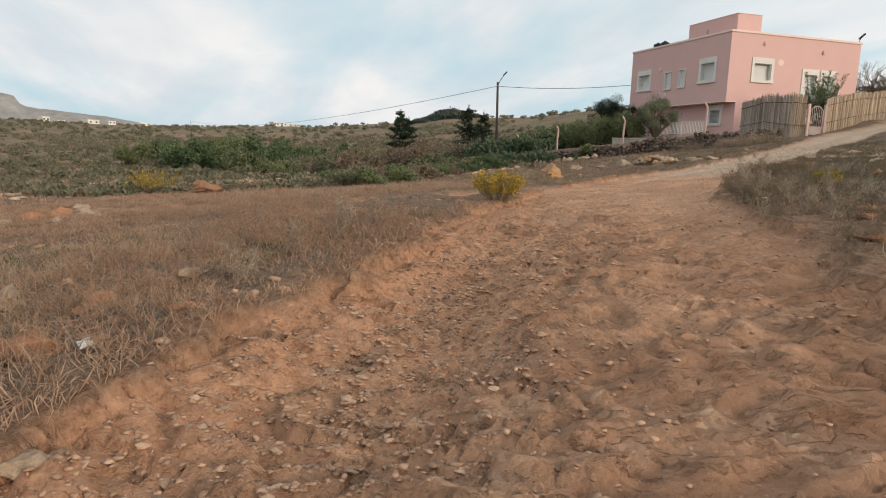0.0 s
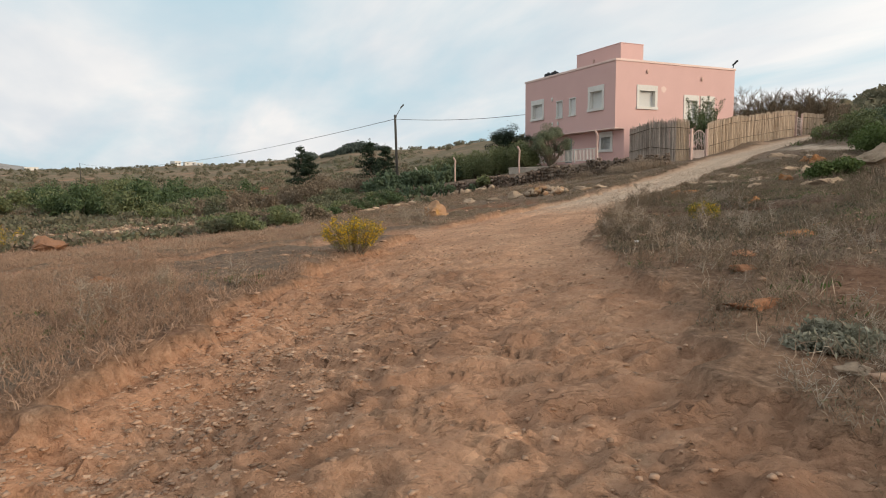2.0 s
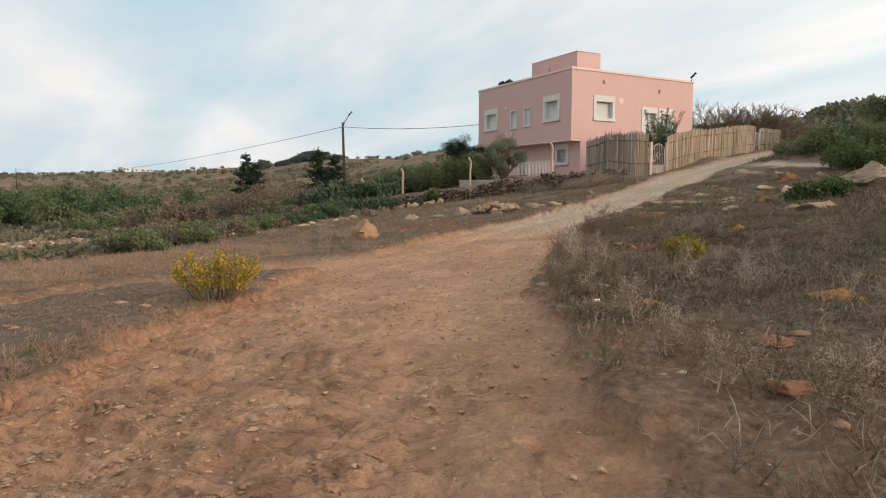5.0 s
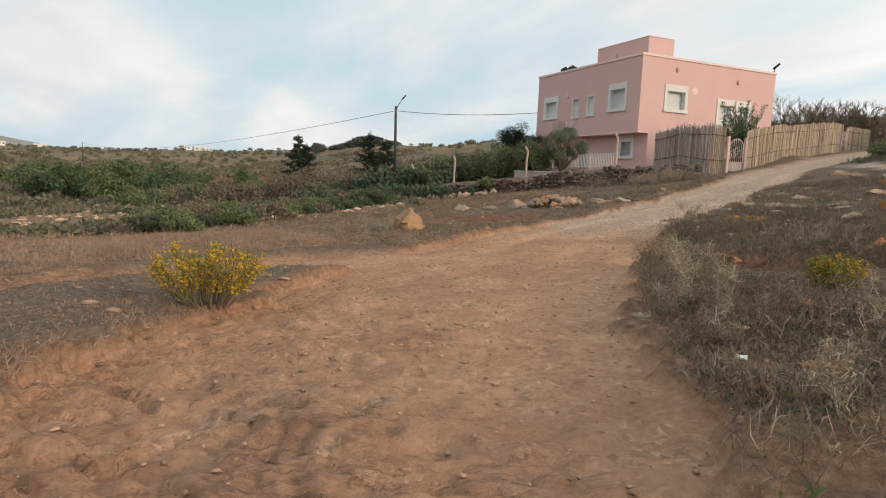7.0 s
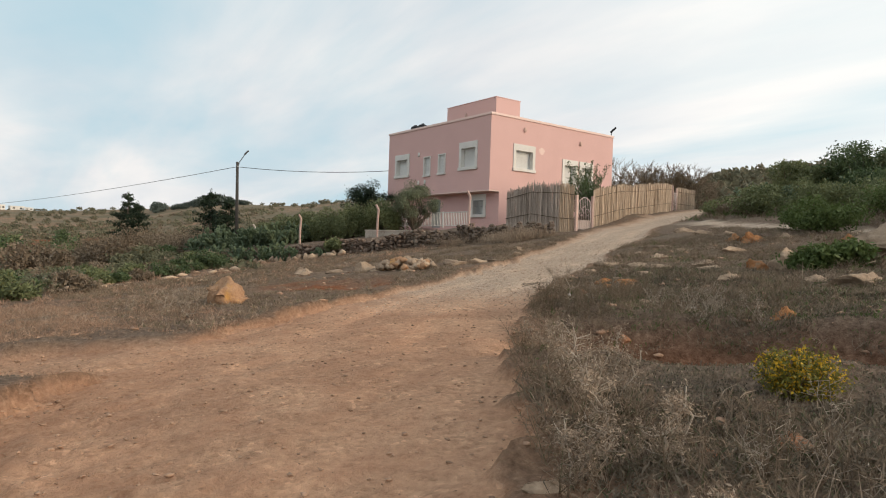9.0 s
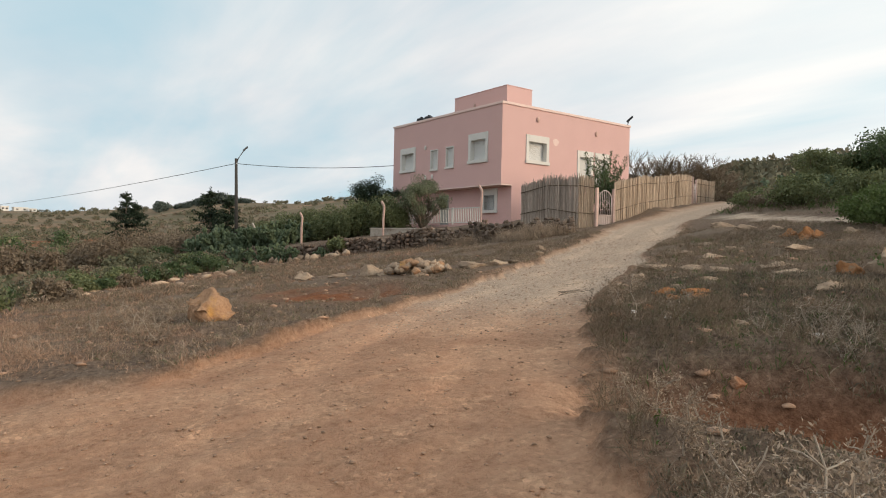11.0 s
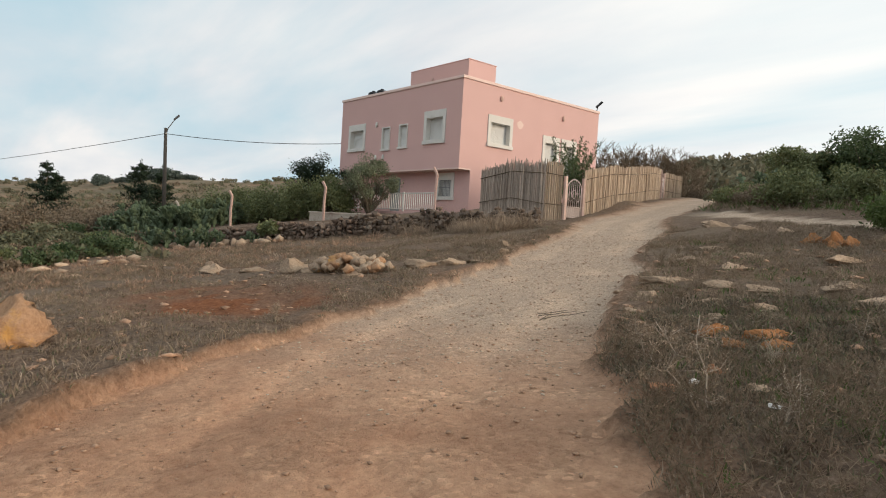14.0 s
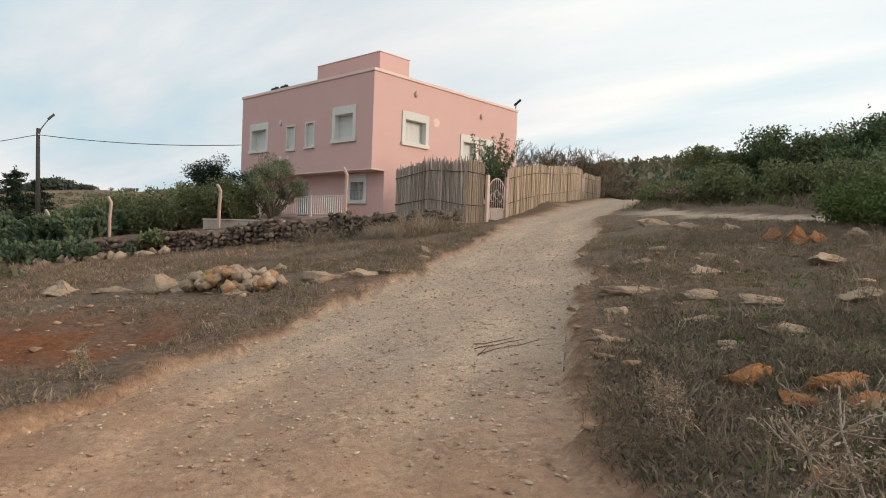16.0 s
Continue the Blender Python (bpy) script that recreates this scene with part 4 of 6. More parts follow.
def street_lamp():
    x, y = -22.81, -6.3
    z = gz(x, y)
    p = thing("street_lamp", x, y, z, "dark utility pole with a street lamp on top", "street lamp")
    H = 7.75 - z
    tube_part("pole", [(0.07, 0.15, -0.4), (0.03, 0.07, H * 0.5), (0, 0, H)], [0.15, 0.125, 0.10], POLEWOOD, p, 10)
    tube_part("arm", [(0.02, 0, H - 0.5), (0.07, 0.14, H), (0.22, 0.5, H + 0.62)], [0.035, 0.035, 0.03], LAMPGREY, p, 8)
    hd = part("lamp_head", boxes((-0.09, 0.09, -0.06, 0.06, -0.24, 0.24), bevel=0.04), LAMPGREY, p, "grey street lamp head")
    hd.matrix_basis = Matrix.Translation((0.27, 0.6, H + 0.76)) @ Vector((0.3, 0.65, 0.75)).to_track_quat("Z", "Y").to_matrix().to_4x4()
    part("bracket", boxes((-0.16, 0.16, -0.05, 0.05, H - 0.42, H - 0.34), bevel=0.01), METAL, p)
    for nm, end, sag in (("overhead_cable", (-10.66, 3.0, 7.25), 0.35), ("overhead_cable", (-190, -45, 8.0), 2.4)):
        a = Vector((x, y, z + H - 0.38))
        b = Vector(end)
        pts = [a.lerp(b, t) - Vector((0, 0, sag * 4 * t * (1 - t))) for t in np.linspace(0, 1, 24)]
        v, f = tube(pts, [0.022] * 24, 5)
        tagged(mesh_object(nm, v, f, CABLE), "thin dark sagging overhead cable from the lamp pole", "cable", "overhead cables")
    f = thing("utility_pole", -190, -45, gz(-190, -45), "distant wooden utility pole holding a cable", "utility pole")
    tube_part("pole", [(0, 0, -0.5), (0, 0, 8.1 - gz(-190, -45))], [0.12, 0.08], POLEWOOD, f, 8)


street_lamp()


# ---- plants ----
def unit(v):
    return v / np.maximum(np.linalg.norm(v, axis=-1, keepdims=True), 1e-9)


def leaves(c, size, r, aspect=0.45, up=0.35):
    """Pointed leaf faces, one at each place of c, turned all ways but rather upwards."""
    n = len(c)
    d = unit(r.normal(size=(n, 3)) + (0, 0, up))
    s = unit(np.cross(d, r.normal(size=(n, 3))))
    ln = size * r.uniform(0.6, 1.3, (n, 1))
    q = np.stack([c - 0.5 * ln * d, c + 0.5 * aspect * ln * s, c + 0.5 * ln * d, c - 0.5 * aspect * ln * s], 1)
    return q.reshape(-1, 3), np.arange(4 * n).reshape(-1, 4)


def blob_points(n, r, centre, radii, hollow=0.55):
    d = unit(r.normal(size=(n, 3)))
    k = hollow + (1 - hollow) * r.uniform(0, 1, (n, 1)) ** 0.6
    return np.asarray(centre) + d * k * np.asarray(radii)


def limb_path(a, b, r, bow=0.12, n=5):
    a, b = np.asarray(a, float), np.asarray(b, float)
    L = np.linalg.norm(b - a)
    pts = [a + (b - a) * t + r.normal(size=3) * bow * L * math.sin(math.pi * t) * 0.5 for t in np.linspace(0, 1, n)]
    return [tuple(p) for p in pts]


def tree(name, x, y, height, spread, material, label, category="tree", group="", trunk=0.35, clumps=14, per=260, leaf=0.14, seed=1, shape="round", bark=None, aspect=0.45, sink=0.1):
    r = np.random.default_rng(seed)
    t = thing(name, x, y, gz(x, y) - 0.05, label, category, group)
    th = height * trunk
    base_r = 0.03 + 0.022 * height
    v, f = tube(limb_path((0, 0, -sink), (r.normal() * 0.1, r.normal() * 0.1, th), r, 0.08), list(np.linspace(base_r, base_r * 0.6, 5)), 8)
    arr = [(v, f)]
    lv = []
    for i in range(clumps):
        if shape == "cone":
            u = (i + 0.5) / clumps
            rad = spread * (1.05 - u) * r.uniform(0.55, 1.0)
            a = i * 2.4
            c = np.array([rad * math.cos(a), rad * math.sin(a), th + (height - th) * u])
            size = np.array([0.42, 0.42, 0.34]) * spread * (1.15 - 0.75 * u)
        else:
            d = unit(r.normal(size=3) * (1, 1, 0.7) + (0, 0, 0.25))
            c = np.array([0, 0, th + 0.5 * (height - th)]) + d * np.array([spread, spread, 0.5 * (height - th)]) * r.uniform(0.4, 1.0)
            c[2] = max(c[2], 0.25 * th + 0.15 * height)
            size = np.array([1, 1, 0.8]) * spread * r.uniform(0.2, 0.4)
        v, f = tube(limb_path((0, 0, th * r.uniform(0.55, 1.0)), tuple(c), r), list(np.linspace(base_r * 0.42, base_r * 0.1, 5)), 5)
        arr.append((v, f))
        lv.append(blob_points(int(1.5 * per), r, c, size, 0.25))
        k = per // 3
        lv.append(c + r.normal(size=(k, 3)) * size * 0.5)
    v, f = join(arr)
    mesh_object("trunk", v, f, bark or BARK, t, True)
    pts = np.concatenate(lv)
    pts = pts[pts[:, 2] > 0.04]
    v, f = leaves(pts, leaf, r, aspect)
    mesh_object("crown", v, f, material, t)
    return t


def shrub(name, x, y, w, h, material, label, category="shrub", group="", seed=1, per=170, leaf=0.09, clumps=11, sink=0.0, aspect=0.45):
    """A low bush: stems from the ground and leaf clumps down to it."""
    r = np.random.default_rng(seed)
    t = thing(name, x, y, gz(x, y) - 0.03, label, category, group)
    stems, lv = [], []
    for i in range(clumps):
        a, q = r.uniform(0, 6.28), math.sqrt(r.uniform(0, 1))
        c = np.array([math.cos(a) * q * w * 0.42, math.sin(a) * q * w * 0.42, h * (0.08 + (1 - 0.55 * q * q) * r.uniform(0.12, 0.72))])
        stems.append(tube(limb_path((c[0] * 0.25, c[1] * 0.25, -0.05), tuple(c), r, 0.1, 4), [0.02, 0.017, 0.012, 0.006], 4))
        size = np.array([w * 0.2, w * 0.2, h * 0.24]) * r.uniform(0.8, 1.25)
        lv.append(blob_points(int(1.3 * per), r, c, size, 0.25))
        lv.append(c + r.normal(size=(per // 3, 3)) * size * 0.52)
    v, f = join(stems)
    mesh_object("stem", v, f, BARK, t)
    pts = np.concatenate(lv)
    pts = pts[pts[:, 2] > 0.0]
    v, f = leaves(pts, leaf, r, aspect, 0.5)
    mesh_object("foliage", v, f, material, t)
    return t


def bare_tree(x, y, height, seed, label):
    r = np.random.default_rng(seed)
    t = thing("bare_tree", x, y, gz(x, y), label, "tree", "leafless trees")
    arr = []

    def grow(p, d, L, rad, depth):
        e = p + d * L
        arr.append(tube(limb_path(tuple(p), tuple(e), r, 0.15, 3), [max(rad, 0.012), max(rad * 0.8, 0.01), max(rad * 0.6, 0.007)], 4))
        if depth:
            for _ in range(3 if depth > 1 else 6):
                nd = unit(d + r.normal(size=3) * 0.5 + (0, 0, 0.12))
                grow(e if r.uniform() < 0.6 else p + d * L * r.uniform(0.5, 1), nd, L * r.uniform(0.6, 0.85), rad * 0.55, depth - 1)

    for _ in range(10):
        d = unit(np.array([r.normal() * 0.5, r.normal() * 0.5, 1.0]))
        grow(np.array([r.normal() * 0.3, r.normal() * 0.3, -0.1]), d, height * 0.31, 0.07, 4)
    v, f = join(arr)
    mesh_object("branch_crown", v, f, BROWNBUSH, t)
    return t


PAD = None


def cactus(x, y, size, seed, group="prickly pears"):
    global PAD
    if PAD is None:
        bm = bmesh.new()
        bmesh.ops.create_uvsphere(bm, u_segments=7, v_segments=4, radius=1.0)
        bmesh.ops.triangulate(bm, faces=bm.faces)
        PAD = (np.array([tuple(v.co) for v in bm.verts]) * (0.5, 0.09, 0.66) + (0, 0, 0.58), np.array([[v.index for v in f.verts] for f in bm.faces]))
        bm.free()
    r = random.Random(seed)
    arr = []

    def pad(m, s, depth):
        mm = np.array(m @ Matrix.Diagonal((s, s * 1.1, s, 1)))
        arr.append((PAD[0] @ mm[:3, :3].T + mm[:3, 3], PAD[1]))
        if depth:
            for k in range(r.choice((1, 2, 2, 3))):
                side = r.uniform(-0.75, 0.75)
                tip = m @ Matrix.Translation((0.42 * s * side * 1.1, 0, s * (1.16 - 0.35 * abs(side)))) @ Matrix.Rotation(side * 0.8, 4, "Y") @ Matrix.Rotation(r.uniform(-1.2, 1.2), 4, "Z") @ Matrix.Rotation(r.uniform(-0.3, 0.3), 4, "X")
                pad(tip, s * r.uniform(0.75, 0.95), depth - 1)

    for i in range(9):
        a, d = r.uniform(0, 6.28), r.uniform(0, 0.75) * size
        m = Matrix.Translation((d * math.cos(a), d * math.sin(a), -0.08)) @ Matrix.Rotation(r.uniform(0, 3.1), 4, "Z") @ Matrix.Rotation(r.uniform(-0.5, 0.5), 4, "Y") @ Matrix.Rotation(r.uniform(-0.25, 0.25), 4, "X")
        pad(m, size * r.uniform(0.17, 0.25), 4)
    v, f = join(arr)
    t = thing("prickly_pear", x, y, gz(x, y), "grey-green prickly pear cactus clump with flat pads", "cactus", group)
    tagged(mesh_object("cactus_body", v, f, CACTUS, t, True), kind="stuff")
    return t


def yellow_bush(x, y, w, h, seed):
    r = np.random.default_rng(seed)
    t = thing("flowering_bush", x, y, gz(x, y) - 0.02, "low bush covered in yellow flowers on dry ground", "bush", "yellow bushes")
    stems, tips = [], []
    for i in range(60):
        a, q = r.uniform(0, 6.28), math.sqrt(r.uniform())
        e = np.array([math.cos(a) * q * w * 0.5, math.sin(a) * q * w * 0.5, h * (0.5 + 0.5 * (1 - 0.55 * q * q)) * r.uniform(0.75, 1.12)])
        p = limb_path((e[0] * 0.3, e[1] * 0.3, -0.03), tuple(e), r, 0.1, 4)
        stems.append(tube(p, [0.008, 0.007, 0.005, 0.003], 3))
        for s in r.uniform(0.35, 1.0, 9):
            k = min(int(s * 3), 2)
            tips.append(np.array(p[k]) + (np.array(p[k + 1]) - np.array(p[k])) * (s * 3 - k))
    v, f = join(stems)
    mesh_object("stem", v, f, BROWNBUSH, t)
    tips = np.array(tips)
    low = np.repeat(tips, 9, 0) + r.normal(size=(len(tips) * 9, 3)) * 0.035
    v, f = leaves(low[low[:, 2] > 0.03], 0.032, r, 0.35)
    mesh_object("foliage", v, f, BUSHLEAF, t)
    high = tips[(tips[:, 2] > 0.3 * h) & (r.uniform(size=len(tips)) < 0.7)]
    fl = np.repeat(high, 8, 0) + r.normal(size=(len(high) * 8, 3)) * 0.026
    v, f = leaves(fl, 0.03 if w > 0.8 else 0.02, r, 0.75)
    tagged(mesh_object("blossom", v, f, BLOOM, t), "bright yellow blossom", kind="stuff")
    return t


def dry_thistle(x, y, h, seed, label="tall bleached dry thistle with branching stalks", fuzz=True):
    r = np.random.default_rng(seed)
    t = thing("dry_thistle", x, y, gz(x, y) - 0.02, label, "dry plant", "dry thistles")
    arr, heads = [], []
    for s in range(r.integers(2, 4)):
        lean = r.normal(size=2) * 0.25
        p = limb_path((r.normal() * 0.04, r.normal() * 0.04, 0), (lean[0] * h, lean[1] * h, h * r.uniform(0.7, 1.0)), r, 0.12, 6)
        arr.append(tube(p, list(np.linspace(0.0065, 0.003, 6)), 5))
        for k in range(16):
            i = r.integers(1, 5)
            a = np.array(p[i])
            e = a + unit(r.normal(size=3) * (1, 1, 0.4) + (0, 0, 0.5)) * h * r.uniform(0.1, 0.3)
            arr.append(tube(limb_path(tuple(a), tuple(e), r, 0.15, 3), [0.0035, 0.003, 0.002], 4))
            heads.append(e)
            heads.append((a + e) / 2)
        heads.append(np.array(p[-1]))
    v, f = join(arr)
    tagged(mesh_object("stalk", v, f, BONE, t), kind="stuff")
    hd = np.repeat(np.array(heads), 18, 0) + r.normal(size=(len(heads) * 18, 3)) * 0.022
    v, f = leaves(hd, 0.022, r, 0.3)
    tagged(mesh_object("seed_fluff", v, f, STRAW, t), kind="stuff")
    return t


def spire_bush(x, y, top, w, seed):
    """A tall garden bush of upright leafy shoots."""
    r = np.random.default_rng(seed)
    z = gz(x, y)
    t = thing("oleander_bush", x, y, z, "dark green upright oleander bush behind the gate", "bush", "garden bushes")
    arr, pts = [], []
    for i in range(17):
        h = (top - z) * r.uniform(0.62, 1.0)
        e = (r.normal() * w * 0.3, r.normal() * w * 0.3, h)
        p = limb_path((e[0] * 0.3, e[1] * 0.3, -0.05), e, r, 0.06, 6)
        arr.append(tube(p, list(np.linspace(0.022, 0.006, 6)), 5))
        for u in np.linspace(0.22, 1.0, 15):
            k = min(int(u * 5), 4)
            c = np.array(p[k]) + (np.array(p[k + 1]) - np.array(p[k])) * (u * 5 - k)
            pts.append(c + r.normal(size=(13, 3)) * (0.1, 0.1, 0.07) * (1.25 - 0.6 * u))
    v, f = join(arr)
    mesh_object("stem", v, f, BARK, t)
    v, f = leaves(np.concatenate(pts), 0.14, r, 0.28, 0.8)
    mesh_object("foliage", v, f, DARKLEAF, t)


def conifer(x, y, top, spread, seed, label):
    """A conifer with tiers of drooping boughs and gaps between them."""
    r = np.random.default_rng(seed)
    z = gz(x, y)
    h = top - z
    t = thing("conifer_tree", x, y, z - 0.05, label, "tree", "conifers")
    arr = [tube([(0, 0, -0.2), (0.05, 0, h * 0.5), (0, 0.05, h)], [0.2, 0.12, 0.03], 7)]
    pts = []
    tiers = 13
    for i in range(tiers):
        u = 0.1 + 0.88 * i / (tiers - 1)
        for k in range(6):
            a = k * 1.05 + i * 1.7 + r.uniform(-0.4, 0.4)
            u = min(0.1 + 0.88 * i / (tiers - 1) + r.uniform(-0.05, 0.05), 0.98)
            L = spread * (1.06 - u) ** 0.8 * r.uniform(0.45, 1.15) + 0.12
            e = np.array([L * math.cos(a), L * math.sin(a), h * u + L * r.uniform(-0.15, 0.75)])
            p = limb_path((0, 0, h * u), tuple(e), r, 0.1, 4)
            arr.append(tube(p, [0.04, 0.03, 0.02, 0.01], 4))
            n = int(30 + 60 * L)
            w = r.uniform(0.25, 1.05, (n, 1))
            pts.append(np.array(p[0]) * (1 - w) + e * w + r.normal(size=(n, 3)) * (0.2, 0.2, 0.1) * (0.5 + 0.3 * L))
    pts.append(np.array([0, 0, h]) + r.normal(size=(30, 3)) * (0.07, 0.07, 0.25))
    v, f = join(arr)
    mesh_object("trunk", v, f, BARK, t, True)
    v, f = leaves(np.concatenate(pts), 0.26, r, 0.35)
    mesh_object("crown", v, f, CYPRESS, t)
    return t


def plant_garden():
    # hedge and trees inside the wall
    for i, (x, y, w, h) in enumerate(((-4.2, -4.2, 2.4, 2.2), (-6.0, -5.0, 2.6, 2.35), (-7.9, -5.6, 2.6, 2.2), (-9.8, -6.3, 2.6, 2.3), (-11.8, -6.6, 2.6, 2.1), (-13.8, -7.2, 2.4, 1.8))):
        shrub("hedge_shrub", x, y, w, h, HEDGE, "dense green hedge shrub behind the stone wall", "hedge", "hedge shrubs", 30 + i, 220, 0.13, 26)
    tree("olive_tree", -2.5, -3.2, 2.85, 1.15, OLIVE, "small grey-green olive tree by the white balustrade", seed=3, clumps=44, per=150, leaf=0.11, trunk=0.06, aspect=0.28)
    tree("dark_tree", -10.9, -1.4, 3.75, 1.6, CYPRESS, "dark green pine tree beside the pink house", seed=4, clumps=34, per=140, leaf=0.12, trunk=0.2)
    spire_bush(4.2, 3.3, 6.5, 1.9, 5)
    spire_bush(5.0, 2.2, 5.5, 1.2, 6)
    conifer(-38.9, -3.4, 6.3, 3.0, 7, "dark conifer tree with drooping branches near the pole")
    conifer(-36.4, -2.4, 5.5, 2.6, 8, "dark conifer tree with open tiers near the pole")
    conifer(-51.1, -8.8, 6.2, 2.9, 9, "dark slender conifer above the brown scrub")
    conifer(-48.6, -8.3, 5.0, 2.6, 10, "dark slender conifer above the brown scrub")
    for i, (x, y, h) in enumerate(((-5.4, 20.6, 6.0), (-3.9, 21.2, 5.4), (-1.6, 22.0, 4.7), (-7.2, 20.4, 5.2), (-2.6, 22.6, 4.6))):
        bare_tree(x, y, h, 50 + i, "leafless grey tree with fine twigs behind the cane fence")
    for i, (x, y, w, h) in enumerate(((-6, 18.5, 3.4, 3.0), (-3, 20, 3.4, 2.8), (0.2, 22.5, 3, 1.3), (2.6, 23.5, 3.0, 1.1))):
        shrub("shrub", x, y, w, h, BROWNBUSH, "brown leafless shrub behind the cane fence", "shrub", "brown shrubs", 60 + i, 300, 0.14, 12)


SILVER = leafy("silvery_leaf", (0.12, 0.12, 0.08), (0.31, 0.3, 0.23), 0.8, 0.2)


def plant_right():
    # beyond the pale track
    for i, (x, y, w, h, m, lb) in enumerate(((13.6, 3.0, 2.1, 1.55, HEDGE, "olive-green rounded shrub beside the pale track"), (15.3, 3.4, 2.0, 1.5, HEDGE, "upright green shrub beside the pale track"),
                                             (10.9, 5.4, 2.4, 0.9, HEDGE, "low green shrub beside the road"), (12.2, 4.4, 1.9, 0.8, BROWNBUSH, "low brown shrub beside the road"), (9.6, 7.6, 2.2, 0.9, MACCHIA, "low green shrub beside the road"),
                                             (18.2, 0.9, 3.0, 1.6, HEDGE, "large dark green shrub at the end of the track"), (20.4, -0.6, 3.2, 1.7, WEED, "large dark green shrub at the end of the track"), (17.0, 4.5, 2.6, 1.7, DARKLEAF, "green shrub below the trees"),
                                             (22.8, -2.4, 3.0, 1.4, MACCHIA, "olive-green shrub above the rocky bank"), (25.5, -3.5, 3.0, 1.5, HEDGE, "green shrub above the rocky bank"), (20.2, 3.6, 3.0, 1.9, HEDGE, "green shrub below the trees"))):
        shrub("shrub", x, y, w, h, m, lb, "shrub", "roadside shrubs", 80 + i, 220, 0.12, 15)
    for i, (x, y, s) in enumerate(((15.9, 6.2, 1.35), (16.9, 6.6, 1.5), (10.2, 10.0, 1.3), (9.0, 11.5, 1.4), (11.4, 9.4, 1.2), (19.6, 5.8, 1.3))):
        cactus(x, y, s, 90 + i)
    for i, (x, y, h, s) in enumerate(((6.2, 22.5, 3.7, 2.2), (8.6, 23.8, 4.3, 2.4), (10.8, 22.5, 4.2, 2.5), (13.0, 23.5, 4.5, 2.7), (15.2, 21.5, 4.3, 2.6), (17.4, 19.5, 3.7, 2.5), (19.5, 16.0, 3.2, 2.3), (21.4, 12.5, 2.9, 2.1), (23.8, 9.0, 2.7, 2.0), (26.5, 6.0, 2.6, 2.0), (29.5, 2.8, 2.6, 2.0))):
        tree("dark_tree", x, y, h, s, DARKLEAF if i % 3 else HEDGE, "broad dark green tree on the slope", "tree", "trees on the slope", seed=100 + i, clumps=32, per=150, leaf=0.2, trunk=0.2)
    shrub("shrub", 22.15, -11.35, 1.25, 0.62, WEED, "fresh green weed bush in front of the rocky bank", "shrub", "green weeds", 131, 300, 0.1, 12)
    shrub("shrub", 18.9, -4.1, 2.3, 1.2, WEED, "bright green leafy bush at the end of the pale track", "shrub", "roadside shrubs", 134, 260, 0.1, 18)
    shrub("shrub", 30.3, -23.5, 0.6, 0.2, SILVER, "low silvery green shrub on the bank", "shrub", "green weeds", 132, 220, 0.045, 14)


